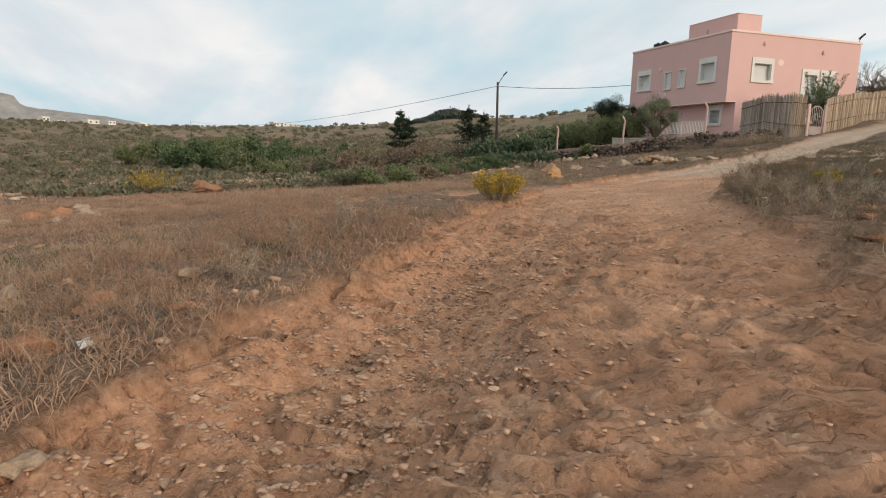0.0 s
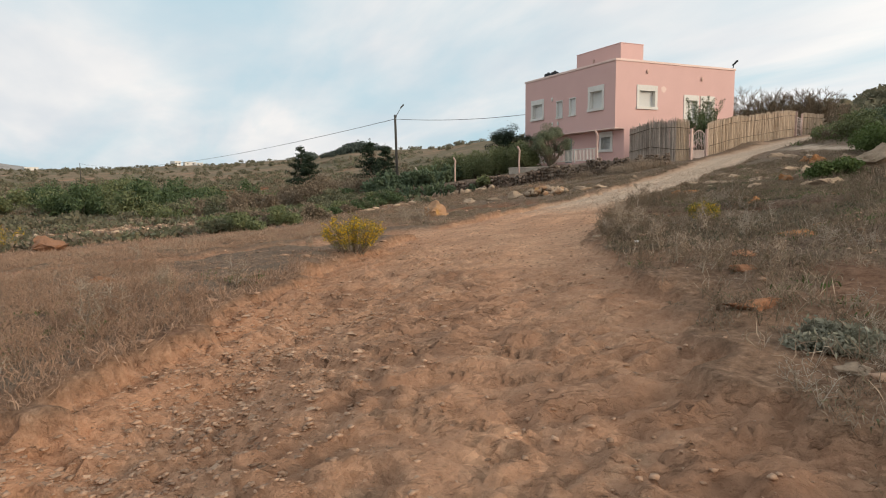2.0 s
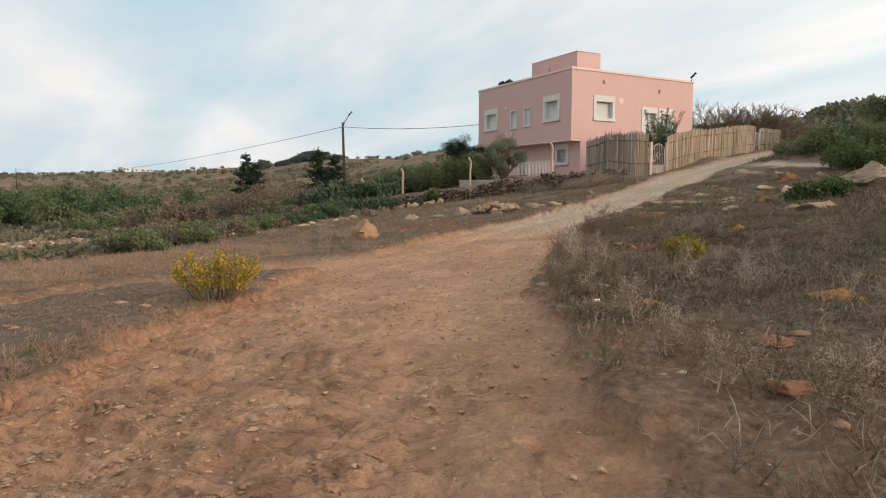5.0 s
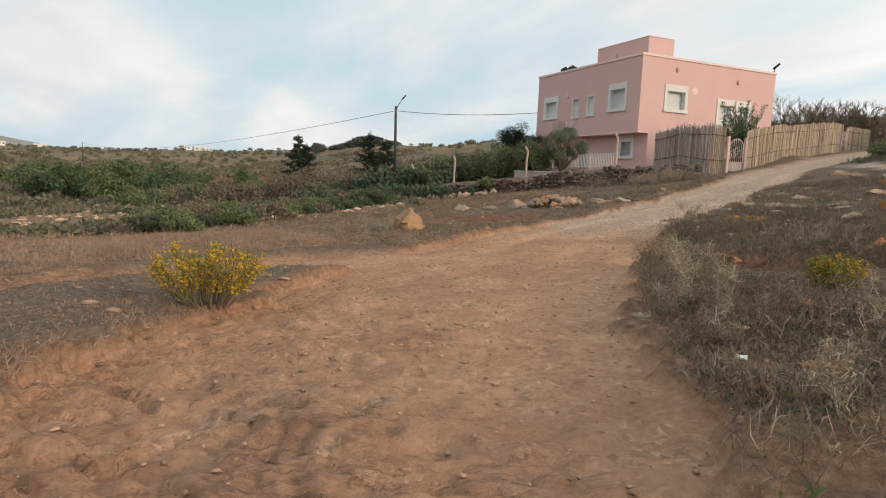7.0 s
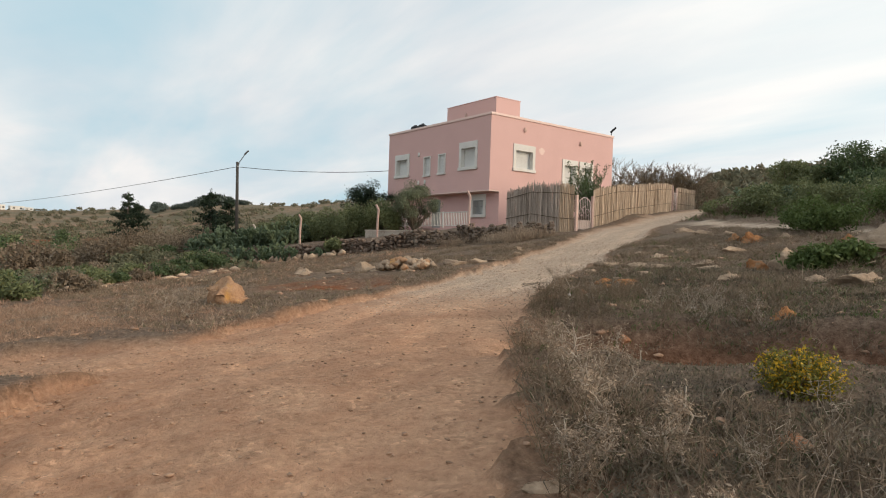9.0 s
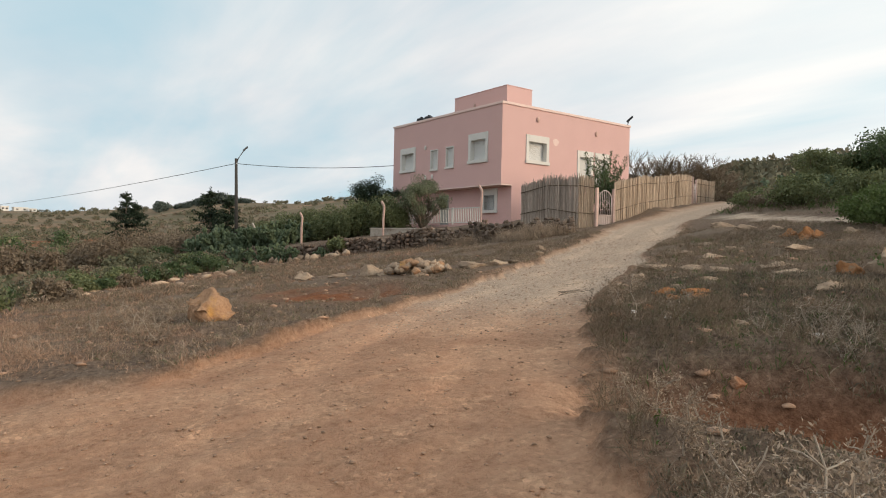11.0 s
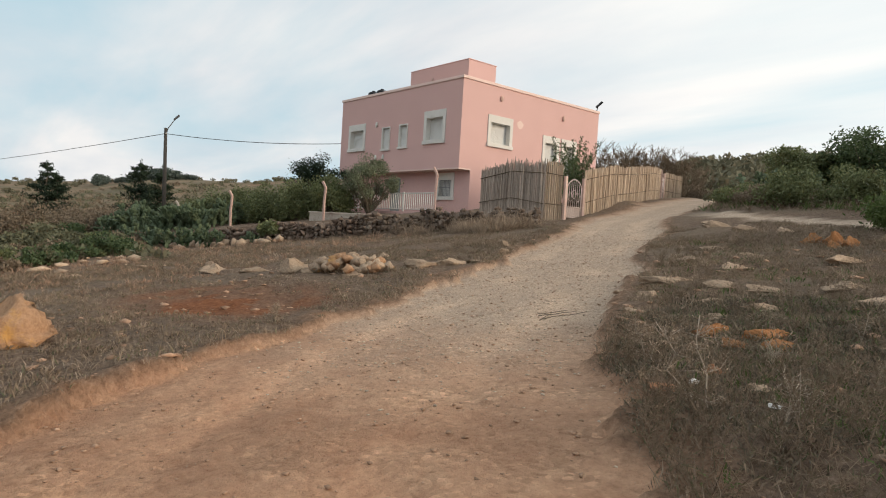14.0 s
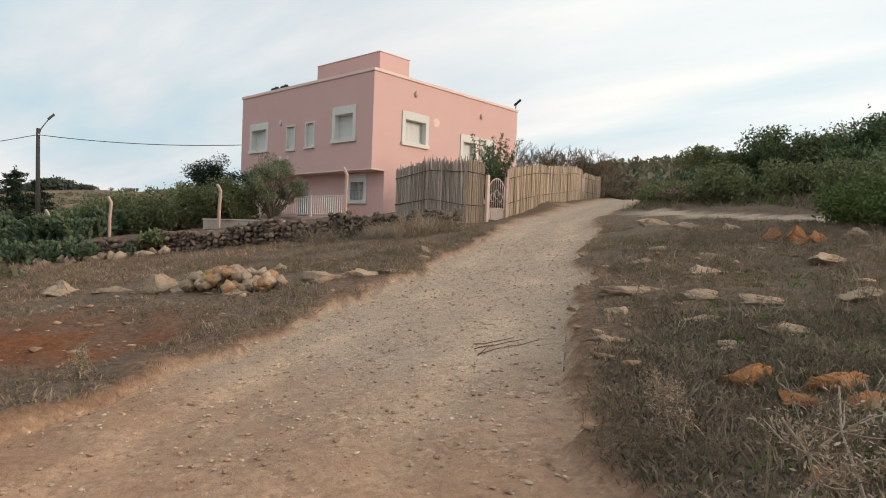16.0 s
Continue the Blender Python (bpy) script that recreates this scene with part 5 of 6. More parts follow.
def plant_left():
    r = np.random.default_rng(77)
    # prickly pears below the posts
    for i, (x, y, s) in enumerate(((-9.5, -9.3, 1.35), (-10.4, -9.9, 1.0), (-12.4, -9.9, 1.0), (-13.8, -10.1, 1.5), (-15.2, -9.8, 1.6), (-17.0, -10.4, 1.5), (-7.9, -8.9, 1.2), (-8.6, -7.6, 1.5), (-18.8, -10.0, 1.7), (-21.0, -12.8, 1.6), (-22.6, -13.4, 1.5), (-15.5, -8.3, 1.7), (-12.8, -8.2, 1.5), (-30, -10.5, 1.9), (-33, -11.5, 1.8))):
        cactus(x, y, s, 140 + i)
    for i, (x, y, w, h, m, lb) in enumerate(((-16.5, -14.0, 3.6, 1.5, MACCHIA, "grey-green wild shrub below the wall"), (-20.0, -15.0, 3.8, 1.6, BROWNBUSH, "brown-green wild shrub below the wall"), (-13.5, -13.2, 2.8, 1.1, MACCHIA, "grey-green wild shrub below the wall"),
                                             (-24.5, -12.0, 4.0, 3.0, BROWNBUSH, "large brown leafless shrub by the pole"), (-28.5, -9.5, 5.0, 4.2, BROWNBUSH, "large brown leafless shrub by the pole"), (-33.0, -8.0, 5.0, 4.6, BROWNBUSH, "large brown leafless shrub by the pole"), (-39.5, -8.5, 5.4, 4.6, BROWNBUSH, "large brown leafless shrub by the pole"),
                                             (-10.5, -12.4, 2.2, 0.9, HEDGE, "low green shrub below the wall"), (-6.2, -9.9, 1.2, 0.7, DARKLEAF, "low dark green shrub against the wall"), (-2.6, -7.9, 1.1, 0.75, HEDGE, "low green shrub against the stone wall"), (-24.0, -17.5, 3.4, 1.5, DARKLEAF, "dark round wild shrub"), (-18.5, -12.2, 2.6, 1.6, DARKLEAF, "dark round wild shrub"))):
        shrub("shrub", x, y, w, h, m, lb, "shrub", "wild shrubs", 170 + i, 200, 0.16 if w < 3 else 0.21, 15)
    for i in range(56):
        a, q = r.uniform(0, 6.28), math.sqrt(r.uniform())
        x, y = -40 + 24 * q * math.cos(a), -16 + 11 * q * math.sin(a)
        w = r.uniform(1.8, 4.0)
        m = (MACCHIA, BROWNBUSH, HEDGE, BROWNBUSH)[i % 4]
        shrub("shrub", x, y, w, w * r.uniform(0.55, 0.85), m, "rounded brown leafless wild shrub on stony ground" if i % 2 else "rounded green wild shrub on stony ground", "shrub", "wild shrubs", 200 + i, 130, 0.26, 12)
    for i in range(76):
        y = r.uniform(-25, -11)
        x = -5.2 - 1.26 * (y + 13.4) - 13 * r.uniform() ** 1.3
        w = r.uniform(0.9, 2.2)
        m, lb = ((MACCHIA, "low grey-green wild shrub below the stone wall"), (BROWNBUSH, "low brown leafless shrub below the stone wall"), (HEDGE, "low green wild shrub below the stone wall"), (DARKLEAF, "low dark green shrub below the stone wall"))[i % 4]
        shrub("shrub", x, y, w, w * r.uniform(0.4, 0.62), m, lb, "shrub", "wild shrubs", 500 + i, 110, 0.13, 11)
    # leafless brown thicket round the pole
    for i in range(16):
        w = r.uniform(3.0, 4.8)
        shrub("shrub", r.uniform(-37, -18), r.uniform(-17, -9.5), w, w * r.uniform(0.6, 0.8), BROWNBUSH, "large brown leafless shrub by the pole", "shrub", "wild shrubs", 600 + i, 260, 0.17, 18)
    for i, (x, y, s) in enumerate(((-4.6, -9.7, 0.95), (-6.2, -10.4, 1.15), (-7.8, -10.9, 1.2), (-9.6, -11.4, 1.3), (-3.0, -8.7, 0.7))):
        cactus(x, y, s, 620 + i)
    # the thicket in the middle of the field
    for i in range(64):
        a, d = radians(184.5 + 3.2 * r.normal()), r.uniform(74, 126)
        x, y = 25 + d * math.cos(a), -22 + d * math.sin(a)
        w = r.uniform(3.2, 6.4)
        shrub("shrub", x, y, w, w * r.uniform(0.7, 1.0), (HEDGE, DARKLEAF, DARKLEAF)[i % 3], "large dark green shrub in the field thicket", "shrub", "field thicket", 400 + i, 110, 0.42, 12)


def far_scrub():
    """Countless shrubs and trees of the distant slopes."""
    r = np.random.default_rng(5)
    pts = []
    for i in range(4200):
        a = radians(r.uniform(92, 205))
        d = 55 + 430 * r.uniform() ** 1.2
        x, y = 25 + d * math.cos(a), -22 + d * math.sin(a)
        if value_noise(np.array([x / 26]), np.array([y / 26]), 9)[0] < -0.22 or (-12 < x < 6 and -12 < y < 25) or (x > -8 and y > -10 and d < 62) or (x < -14 and x > -66 and -28 < y < -4):
            continue
        s = r.uniform(0.4, 1.5) * (1.0 if d < 200 else 1.35)
        pts.append((x, y, s))
    # the wood on the skyline
    wood = np.stack([np.radians(np.where(np.arange(130) < 10, 167.5 + 0.22 * r.normal(size=130), r.uniform(160.6, 166.4, 130))), r.uniform(262, 300, 130), r.uniform(2.4, 4.6, 130)], -1)
    az = np.degrees(wood[:, 0])
    wood[:, 2] *= np.where(az > 166.8, 0.85, 0.4 + 0.6 * np.exp(-(((az - 163.2) / 1.5) ** 2)))
    wx, wy = 25 + wood[:, 1] * np.cos(wood[:, 0]), -22 + wood[:, 1] * np.sin(wood[:, 0])
    wc = np.repeat(np.stack([wx, wy, ground_height(wx, wy) + 0.45 * wood[:, 2]], -1), 130, 0)
    ws = np.repeat(wood[:, 2], 130)[:, None]
    v, f = leaves(wc + unit(r.normal(size=wc.shape)) * (0.8, 0.8, 0.6) * ws * r.uniform(0.2, 1.05, (len(wc), 1)), 0.3 * ws, r, 0.6)
    tagged(mesh_object("far_wood", v, f, HAZYWOOD), "dark wood on the far skyline", "wood", kind="stuff")
    for i in range(260):
        a, d = radians(r.uniform(95, 121)), r.uniform(70, 140)
        pts.append((25 + d * math.cos(a), -22 + d * math.sin(a), r.uniform(1.4, 3.2)))
    p = np.array(pts)
    z = ground_height(p[:, 0], p[:, 1])
    k = 64
    c = np.repeat(np.stack([p[:, 0], p[:, 1], z + p[:, 2] * 0.38], -1), k, 0)
    s = np.repeat(p[:, 2], k)[:, None]
    d = unit(r.normal(size=(len(c), 3))) * (0.85, 0.85, 0.5) * s * r.uniform(0.3, 1.0, (len(c), 1))
    v, f = leaves(c + d, s * 0.4, r, 0.55)
    # low tufts all over the brown field below the road
    q = np.stack([25 + 0 * np.arange(9000.0), -22 + 0 * np.arange(9000.0)], -1)
    a, d2 = np.radians(r.uniform(158, 214, 9000)), 17 + 210 * r.uniform(size=9000) ** 1.5
    q += np.stack([d2 * np.cos(a), d2 * np.sin(a)], -1)
    keep = (fbm(q[:, 0] / 9, q[:, 1] / 9, 4, 33) > -0.12) & (q[:, 0] < 6) & ~((q[:, 0] > -18) & (q[:, 1] > -12.5))
    q = q[keep]
    s2 = r.uniform(0.18, 0.55, len(q)) * (1 + np.hypot(q[:, 0] - 25, q[:, 1] + 22) / 130)
    c2 = np.repeat(np.column_stack([q, ground_height(q[:, 0], q[:, 1]) + 0.3 * s2]), 26, 0)
    s3 = np.repeat(s2, 26)[:, None]
    o2 = unit(r.normal(size=(len(c2), 3))) * (0.95, 0.95, 0.5) * s3 * r.uniform(0.3, 1.0, (len(c2), 1))
    for nm, mt, lb, pick in (("field_scrub", HAZYSCRUB, "low brown-green tufts dotting the dry field", 0), ("field_scrub", BROWNBUSH, "low dead brown tufts dotting the dry field", 1), ("field_scrub", MACCHIA, "low grey-green tufts dotting the dry field", 2)):
        sel = np.repeat(np.arange(len(q)) % 3 == pick, 26)
        v2, f2 = leaves((c2 + o2)[sel], s3[sel] * 0.5, r, 0.5)
        tagged(mesh_object(nm, v2, f2, mt), lb, "scrub", kind="stuff")
    tagged(mesh_object("far_scrub", v, f, HAZYSCRUB), "scattered green scrub on distant dry slopes", "scrub", kind="stuff")


plant_garden()
plant_right()
plant_left()
far_scrub()
yellow_bush(22.0, -24.1, 1.15, 0.66, 11)
yellow_bush(25.03, -18.98, 0.5, 0.29, 12)
yellow_bush(5.5, -32.5, 2.4, 1.1, 13)
for i, (x, y, h) in enumerate(((24.3, -20.1, 0.75), (20.55, -16.1, 0.8), (16.0, -20.1, 0.7), (27.0, -21.8, 0.6), (14.6, -20.2, 0.75), (13.7, -20.6, 0.6), (26.3, -27.9, 0.8), (24.2, -19.6, 0.6), (28.9, -22.4, 0.6), (25.1, -27.2, 0.6), (28.3, -29.0, 0.7),
                               (15.3, -16.4, 0.4), (26.1, -20.2, 0.6), (18.0, -23.9, 0.5), (19.6, -15.2, 0.5), (12.8, -19.4, 0.6), (17.2, -27.5, 0.7), (25.2, -20.55, 0.6), (24.6, -20.35, 0.7), (24.95, -20.9, 0.45), (23.7, -19.75, 0.6), (23.3, -19.3, 0.5), (27.6, -22.15, 0.6), (28.3, -22.5, 0.5), (22.6, -18.8, 0.45), (25.7, -21.2, 0.5), (25.6, -27.6, 0.6), (27.3, -28.4, 0.7), (24.4, -26.4, 0.6))):
    dry_thistle(x, y, h * 0.72, 300 + i)


def far_house(x, y, w, d, h, rz):
    t = thing("far_house", x, y, gz(x, y), "small white flat-roofed house on the far ridge", "house", "far houses", rz)
    part("wall", boxes((-w / 2, w / 2, -d / 2, d / 2, -1.5, h)), WHITE, t)
    part("roof", boxes((-w / 2 - 0.15, w / 2 + 0.15, -d / 2 - 0.15, d / 2 + 0.15, h + 0.002, h + 0.35)), WHITE, t)
    for k in (-0.25, 0.25):
        part("window", boxes((w / 2 + 0.02, w / 2 + 0.06, k * d - 0.5, k * d + 0.5, h * 0.4, h * 0.75)), BLACK, t)


for i, (a, d) in enumerate(((176.4, 440), (177.2, 445), (178.3, 440), (163.1, 300), (191.0, 450), (192.4, 455), (194.4, 460), (188.6, 440), (195.6, 450))):
    far_house(25 + d * math.cos(radians(a)), -22 + d * math.sin(radians(a)), 3.5 + i % 3 * 1.5, 4 + i % 2 * 3, 1.5 + (i % 3) * 0.5, a - 180 + 12 * (i % 3))


def far_hill():
    """The flat-topped ridge beyond the field, with a steeper crag at its end."""
    ang = np.radians(np.linspace(184, 228, 120))
    deg = np.degrees(ang)
    crest = np.interp(deg, (184, 186.5, 188.5, 190.5, 194, 196.1, 196.6, 199, 206, 214, 228), (0.7, 1.0, 1.45, 1.75, 2.05, 2.2, 2.95, 3.3, 3.2, 2.0, 0.6))
    rows = np.linspace(0, 1, 14)
    d = 1250 + 350 * rows[None, :] + 0 * ang[:, None]
    up = np.interp(rows, (0, 0.55, 0.8, 1.0), (0.0, 0.5, 0.97, 1.0))
    z = -12 + (1.8 + 1600 * np.tan(np.radians(crest))[:, None] + 12) * up[None, :]
    x, y = 25 + d * np.cos(ang)[:, None], -22 + d * np.sin(ang)[:, None]
    z = z + 5 * fbm(x / 90, y / 90, 5, 3) * up
    v = np.stack([x, y, z], -1).reshape(-1, 3)
    i, j = np.meshgrid(np.arange(119), np.arange(13), indexing="ij")
    a = (i * 14 + j).ravel()
    tagged(mesh_object("hill", v, np.stack([a, a + 14, a + 15, a + 1], -1), HAZYHILL, smooth=True), "distant flat-topped ridge coloured haze grey with a steep crag", "hill", kind="structure")


# rocky grey that carries the ridge's distance haze in its base colour
HAZYHILL = surface("hazy_hill_rock", (0.21, 0.2, 0.19), (0.34, 0.32, 0.3), 0.012, 0.06, 0.95, bump=0, spread=0)
far_hill()


# ---- rocks, stones and litter in their places ----
TAWNY = surface("tawny_rock", (0.30, 0.175, 0.1), (0.50, 0.30, 0.175), 3, 22, 0.95, bump=0.7, dist=0.03, spread=0.1, stain=(0.5, 0.27, 0.07))
rock("boulder", 13.95, -18.85, 0.85, 0.7, 0.72, TAWNY, "tawny squat boulder with an orange top beside the road", "boulder", rz=30, sink=0.4, seed=9, sub=4)
stone = next(o for o in scene.objects if o.name == "boulder")
for v in stone.data.vertices:
    k = 1.04 - 0.1 * v.co.z
    v.co.x, v.co.y = v.co.x * k + 0.1 * v.co.z, v.co.y * k
    v.co += 0.08 * noise.noise_vector(v.co * 5)
rock("boulder", 8.6, -30.3, 1.4, 0.9, 0.6, REDROCK, "large red-brown boulder in dry grass", "boulder", rz=10, sink=0.25, seed=5, sub=4)
for i, (x, y, s) in enumerate(((19.4, -32.6, 0.55), (18.6, -32.2, 0.5), (18.9, -33.2, 0.45), (19.9, -33.3, 0.4), (17.9, -32.9, 0.5), (20.3, -32.4, 0.3), (16.6, -33.6, 0.5), (15.6, -33.0, 0.45))):
    rock("rock", x, y, s * 1.2, s * 0.8, s * 0.55, LIME if i % 2 else REDROCK, "pale weathered rock in a heap on dry ground", "rock", "rock heap", rz=i * 47, seed=10 + i)
for i, (x, y, s, m) in enumerate(((28.5, -30.1, 0.36, REDROCK), (29.7, -30.25, 0.4, REDROCK), (27.6, -29.5, 0.22, LIME), (30.3, -30.6, 0.28, REDROCK), (30.9, -29.9, 0.2, LIME), (29.2, -29.4, 0.15, REDROCK), (28.0, -30.9, 0.3, LIME), (22.0, -28.0, 0.35, REDROCK))):
    rock("rock", x, y, s * 1.25, s * 0.8, s * 0.5, m, "flat weathered rock half buried in dry grass", "rock", "roadside rocks", rz=i * 61, seed=20 + i)
heap = np.random.default_rng(9)
for i in range(85):
    a, q = heap.uniform(0, 6.28), math.sqrt(heap.uniform())
    x, y, s = 11.0 + 1.0 * q * math.cos(a) + 0.25 * q * math.sin(a), -12.65 + 0.6 * q * math.sin(a), heap.uniform(0.12, 0.32)
    ob = rock("rubble_stone", x, y, s, s * 0.8, s * 0.8, LIME if i % 3 else TAWNY, "buff limestone in a rubble heap beside the road", "stone", "rubble heap", rz=i * 53, sink=0.15, seed=30 + i % 8, sub=2)
    ob.location.z += 0.42 * (1 - q) * heap.uniform(0.6, 1.0)
for i, (x, y, sx, sz) in enumerate(((12.15, -11.7, 0.75, 0.3), (12.5, -11.2, 0.6, 0.22), (12.6, -10.4, 0.6, 0.12), (9.5, -13.2, 0.6, 0.5), (8.35, -13.5, 0.5, 0.26), (6.84, -13.9, 0.6, 0.36), (10.0, -12.9, 0.5, 0.34), (5.9, -13.6, 0.4, 0.28), (11.85, -8.9, 0.28, 0.26), (11.2, -8.2, 0.26, 0.26), (9.0, -10.4, 0.25, 0.2), (11.6, -12.9, 0.45, 0.3), (10.5, -12.3, 0.5, 0.45))):
    rock("rock", x, y, sx, sx * 0.7, sz, LIME, "pale limestone rock on the verge", "rock", "verge rocks", rz=40 + i * 37 % 50, seed=40 + i, sink=0.46, sub=4)
LICHEN_ROCKS = ((19.6, -14.2, 0.24, 0.18, 0.24), (20.05, -14.1, 0.5, 0.22, 0.2), (20.25, -14.3, 0.3, 0.2, 0.15), (19.95, -14.42, 0.2, 0.14, 0.1), (23.5, -15.9, 0.24, 0.17, 0.24), (17.6, -6.2, 0.4, 0.3, 0.36),
    (17.95, -6.1, 0.45, 0.3, 0.44), (18.3, -6.25, 0.4, 0.28, 0.36), (18.05, -6.45, 0.34, 0.24, 0.24), (27.55, -20.05, 0.42, 0.22, 0.17), (27.2, -19.2, 0.2, 0.15, 0.14), (21.05, -11.75, 0.4, 0.3, 0.5),
    (20.6, -6.7, 0.5, 0.3, 0.35))
RED_STONES = ((25.4, -19.85, 0.16, 0.13, 0.13), (25.2, -20.25, 0.18, 0.12, 0.09), (23.9, -18.45, 0.36, 0.1, 0.09), (29.45, -23.2, 0.34, 0.22, 0.14), (28.6, -22.3, 0.3, 0.2, 0.12), (28, -21.6, 0.24, 0.16, 0.1),
    (20.2, -15.98, 0.2, 0.13, 0.06), (20.25, -15.45, 0.14, 0.1, 0.12), (26.4, -21, 0.3, 0.22, 0.07), (22.3, -17.1, 0.13, 0.1, 0.11))
NEAR_LEDGES = ((17.55, -11.4, 0.85, 0.3, 0.17), (18.35, -11.45, 0.5, 0.28, 0.16), (18.95, -11.4, 0.45, 0.28, 0.13), (19.75, -11.1, 0.5, 0.26, 0.17), (18.75, -12.35, 0.6, 0.24, 0.12), (19.5, -12.75, 0.45, 0.22, 0.11),
    (18.9, -8.5, 0.65, 0.35, 0.2), (17.75, -9.85, 0.5, 0.26, 0.16), (20.4, -12, 0.5, 0.28, 0.17), (17.9, -12.5, 0.26, 0.18, 0.16), (21.6, -15.75, 0.15, 0.12, 0.15), (21.45, -11.45, 0.75, 0.5, 0.62),
    (23.25, -13.2, 0.75, 0.4, 0.26), (22.6, -13, 0.4, 0.3, 0.2))
FAR_LEDGES = ((16.2, -7.3, 0.6, 0.24, 0.14), (17.3, -7.9, 0.55, 0.24, 0.14), (16.6, -9, 0.4, 0.22, 0.13), (18.75, -5.8, 0.4, 0.28, 0.3), (14.2, -3.2, 0.7, 0.35, 0.28), (15.2, -3.6, 0.6, 0.32, 0.24),
    (16.2, -4, 0.55, 0.32, 0.22), (13.6, -2.4, 0.5, 0.3, 0.22), (19.2, -13.2, 0.26, 0.18, 0.1), (20.6, -15.5, 0.2, 0.15, 0.12), (18.35, -13.6, 0.3, 0.18, 0.09), (17.2, -12, 0.22, 0.15, 0.1),
    (21.5, -13.4, 0.45, 0.24, 0.18), (24.9, -21, 0.2, 0.12, 0.1), (30.65, -23.85, 0.2, 0.13, 0.08))
for m, lb, rocks in zip((LICHEN, REDROCK, LIME, LIME), ("orange lichen-covered rock in dry scrub", "red-brown stone lying in dry scrub", "flat pale limestone ledge in dry scrub", "weathered pale limestone in dry scrub"), (LICHEN_ROCKS, RED_STONES, NEAR_LEDGES, FAR_LEDGES)):
    for i, (x, y, sx, sy, sz) in enumerate(rocks):
        rock("rock", x, y, sx, sy, sz, m, lb, "rock", "scrub rocks", rz=30 + i * 29 % 35, seed=60 + i + len(rocks), sink=0.56, sub=4)
for i in range(16):
    x = -6.4 + 0.33 * i
    y = -7.6 + 0.51 * (x + 0.3) + 0.3 * math.sin(i * 2.1)
    rock("rock", x, y, 0.3 + 0.14 * (i % 3), 0.3, 0.3 + 0.08 * (i % 2), LIME, "pale boulder fallen at the foot of the stone wall", "rock", "fallen wall stones", rz=i * 41, seed=120 + i, sink=0.3, sub=2)
rock("rock_bank", 22.75, -10.2, 1.25, 0.85, 0.62, LIME, "flat-topped buff rock bank above the green weeds", "rock", rz=20, sink=0.2, seed=101, sub=4)


def litter(x, y, w, d, h, rz, label):
    w, d, h = 0.62 * w, 0.62 * d, 0.5 * h
    bm = boxes((-w / 2, w / 2, -d / 2, d / 2, 0, h), bevel=0.006)
    bmesh.ops.subdivide_edges(bm, edges=bm.edges[:], cuts=2, use_grid_fill=True)
    for v in bm.verts:
        v.co += Vector(noise.noise_vector(v.co * 30 + Vector((x, y, 0)))) * 0.014
    ob = part("litter", bm, LITTER)
    ob.matrix_world = pose(x, y, gz(x, y) + 0.03, 8, -6, rz)
    tagged(ob, label, "litter", "litter")


litter(29.85, -29.9, 0.22, 0.12, 0.05, 20, "crumpled white carton lying in dry grass")
litter(26.15, -21.42, 0.1, 0.06, 0.03, 50, "white plastic scrap lying beside the road")
litter(20.9, -16.0, 0.12, 0.07, 0.03, 10, "white paper scrap in dry scrub")
litter(20.3, -15.8, 0.09, 0.07, 0.05, 70, "white plastic scrap in dry scrub")
litter(22.4, -15.9, 0.12, 0.1, 0.06, 30, "white plastic bag scrap in dry scrub")

# stones of the road: many over the rocky lower stretch, few on the packed upper one
pr = np.random.default_rng(21)


def road_points(n, x0, x1, y0, y1, low, high):
    p = np.stack([pr.uniform(x0, x1, n), pr.uniform(y0, y1, n)], -1)
    m = masks(p[:, 0], p[:, 1])
    return p[(m[0] > low) & (m[0] <= high)], m


p, _ = road_points(70000, 10, 37, -33, -4, 0.4, 1.0)
keep = pr.uniform(size=len(p)) < np.where(p[:, 1] < -22, 0.6, 0.55)
p = p[keep]
scatter_rocks("pebbles", "small pebbles scattered over the dirt road", "pebbles", p, 0.006 + np.where(p[:, 1] < -22, 0.03, 0.024) * pr.uniform(size=len(p)) ** 3, PEBBLE, 0.7, 0.1)
q = np.stack([pr.uniform(24, 34, 95000), pr.uniform(-31, -23.5, 95000)], -1)
dl, sd_ = near_line(q[:, 0], q[:, 1], GULLY)
q = q[(dl < 1.5 * pr.uniform(size=len(q)) ** 2 - 0.15) & (masks(q[:, 0], q[:, 1])[0] > 0.7)]
sz = 0.008 + 0.032 * pr.uniform(size=len(q)) ** 3
order = np.argsort(-sz)
big, small_ = order[:280], order[280:]
scatter_rocks("road_stones", "broken stones bedded in the rocky road", "stones", q[small_], sz[small_], PEBBLE, 0.55, 0.5)
ROADSTONE = surface("road_stone", (0.3, 0.19, 0.125), (0.5, 0.345, 0.24), 4, 30, 0.95, bump=0.5, spread=0.3)
road_ob = next(o for o in scene.objects if o.name == "road")
stone_meshes = []
for i in range(6):
    v, f = rock_arrays(i + 81, 2, 0.5)
    me = bpy.data.meshes.new("stone")
    me.from_pydata([tuple(p) for p in v], [], [tuple(int(k) for k in a) for a in f])
    me.materials.append(ROADSTONE)
    stone_meshes.append(me)
for k in big:
    x, y, s_ = float(q[k, 0]), float(q[k, 1]), float(sz[k])
    ob = new("stone", stone_meshes[int(k) % 6])
    ob.parent = road_ob
    ob.matrix_basis = pose(x, y, gz(x, y) - 0.12 * s_, 0, 0, float(k * 37 % 360)) @ Matrix.Diagonal((s_ * 1.3, s_ * 0.95, s_ * 0.5, 1))
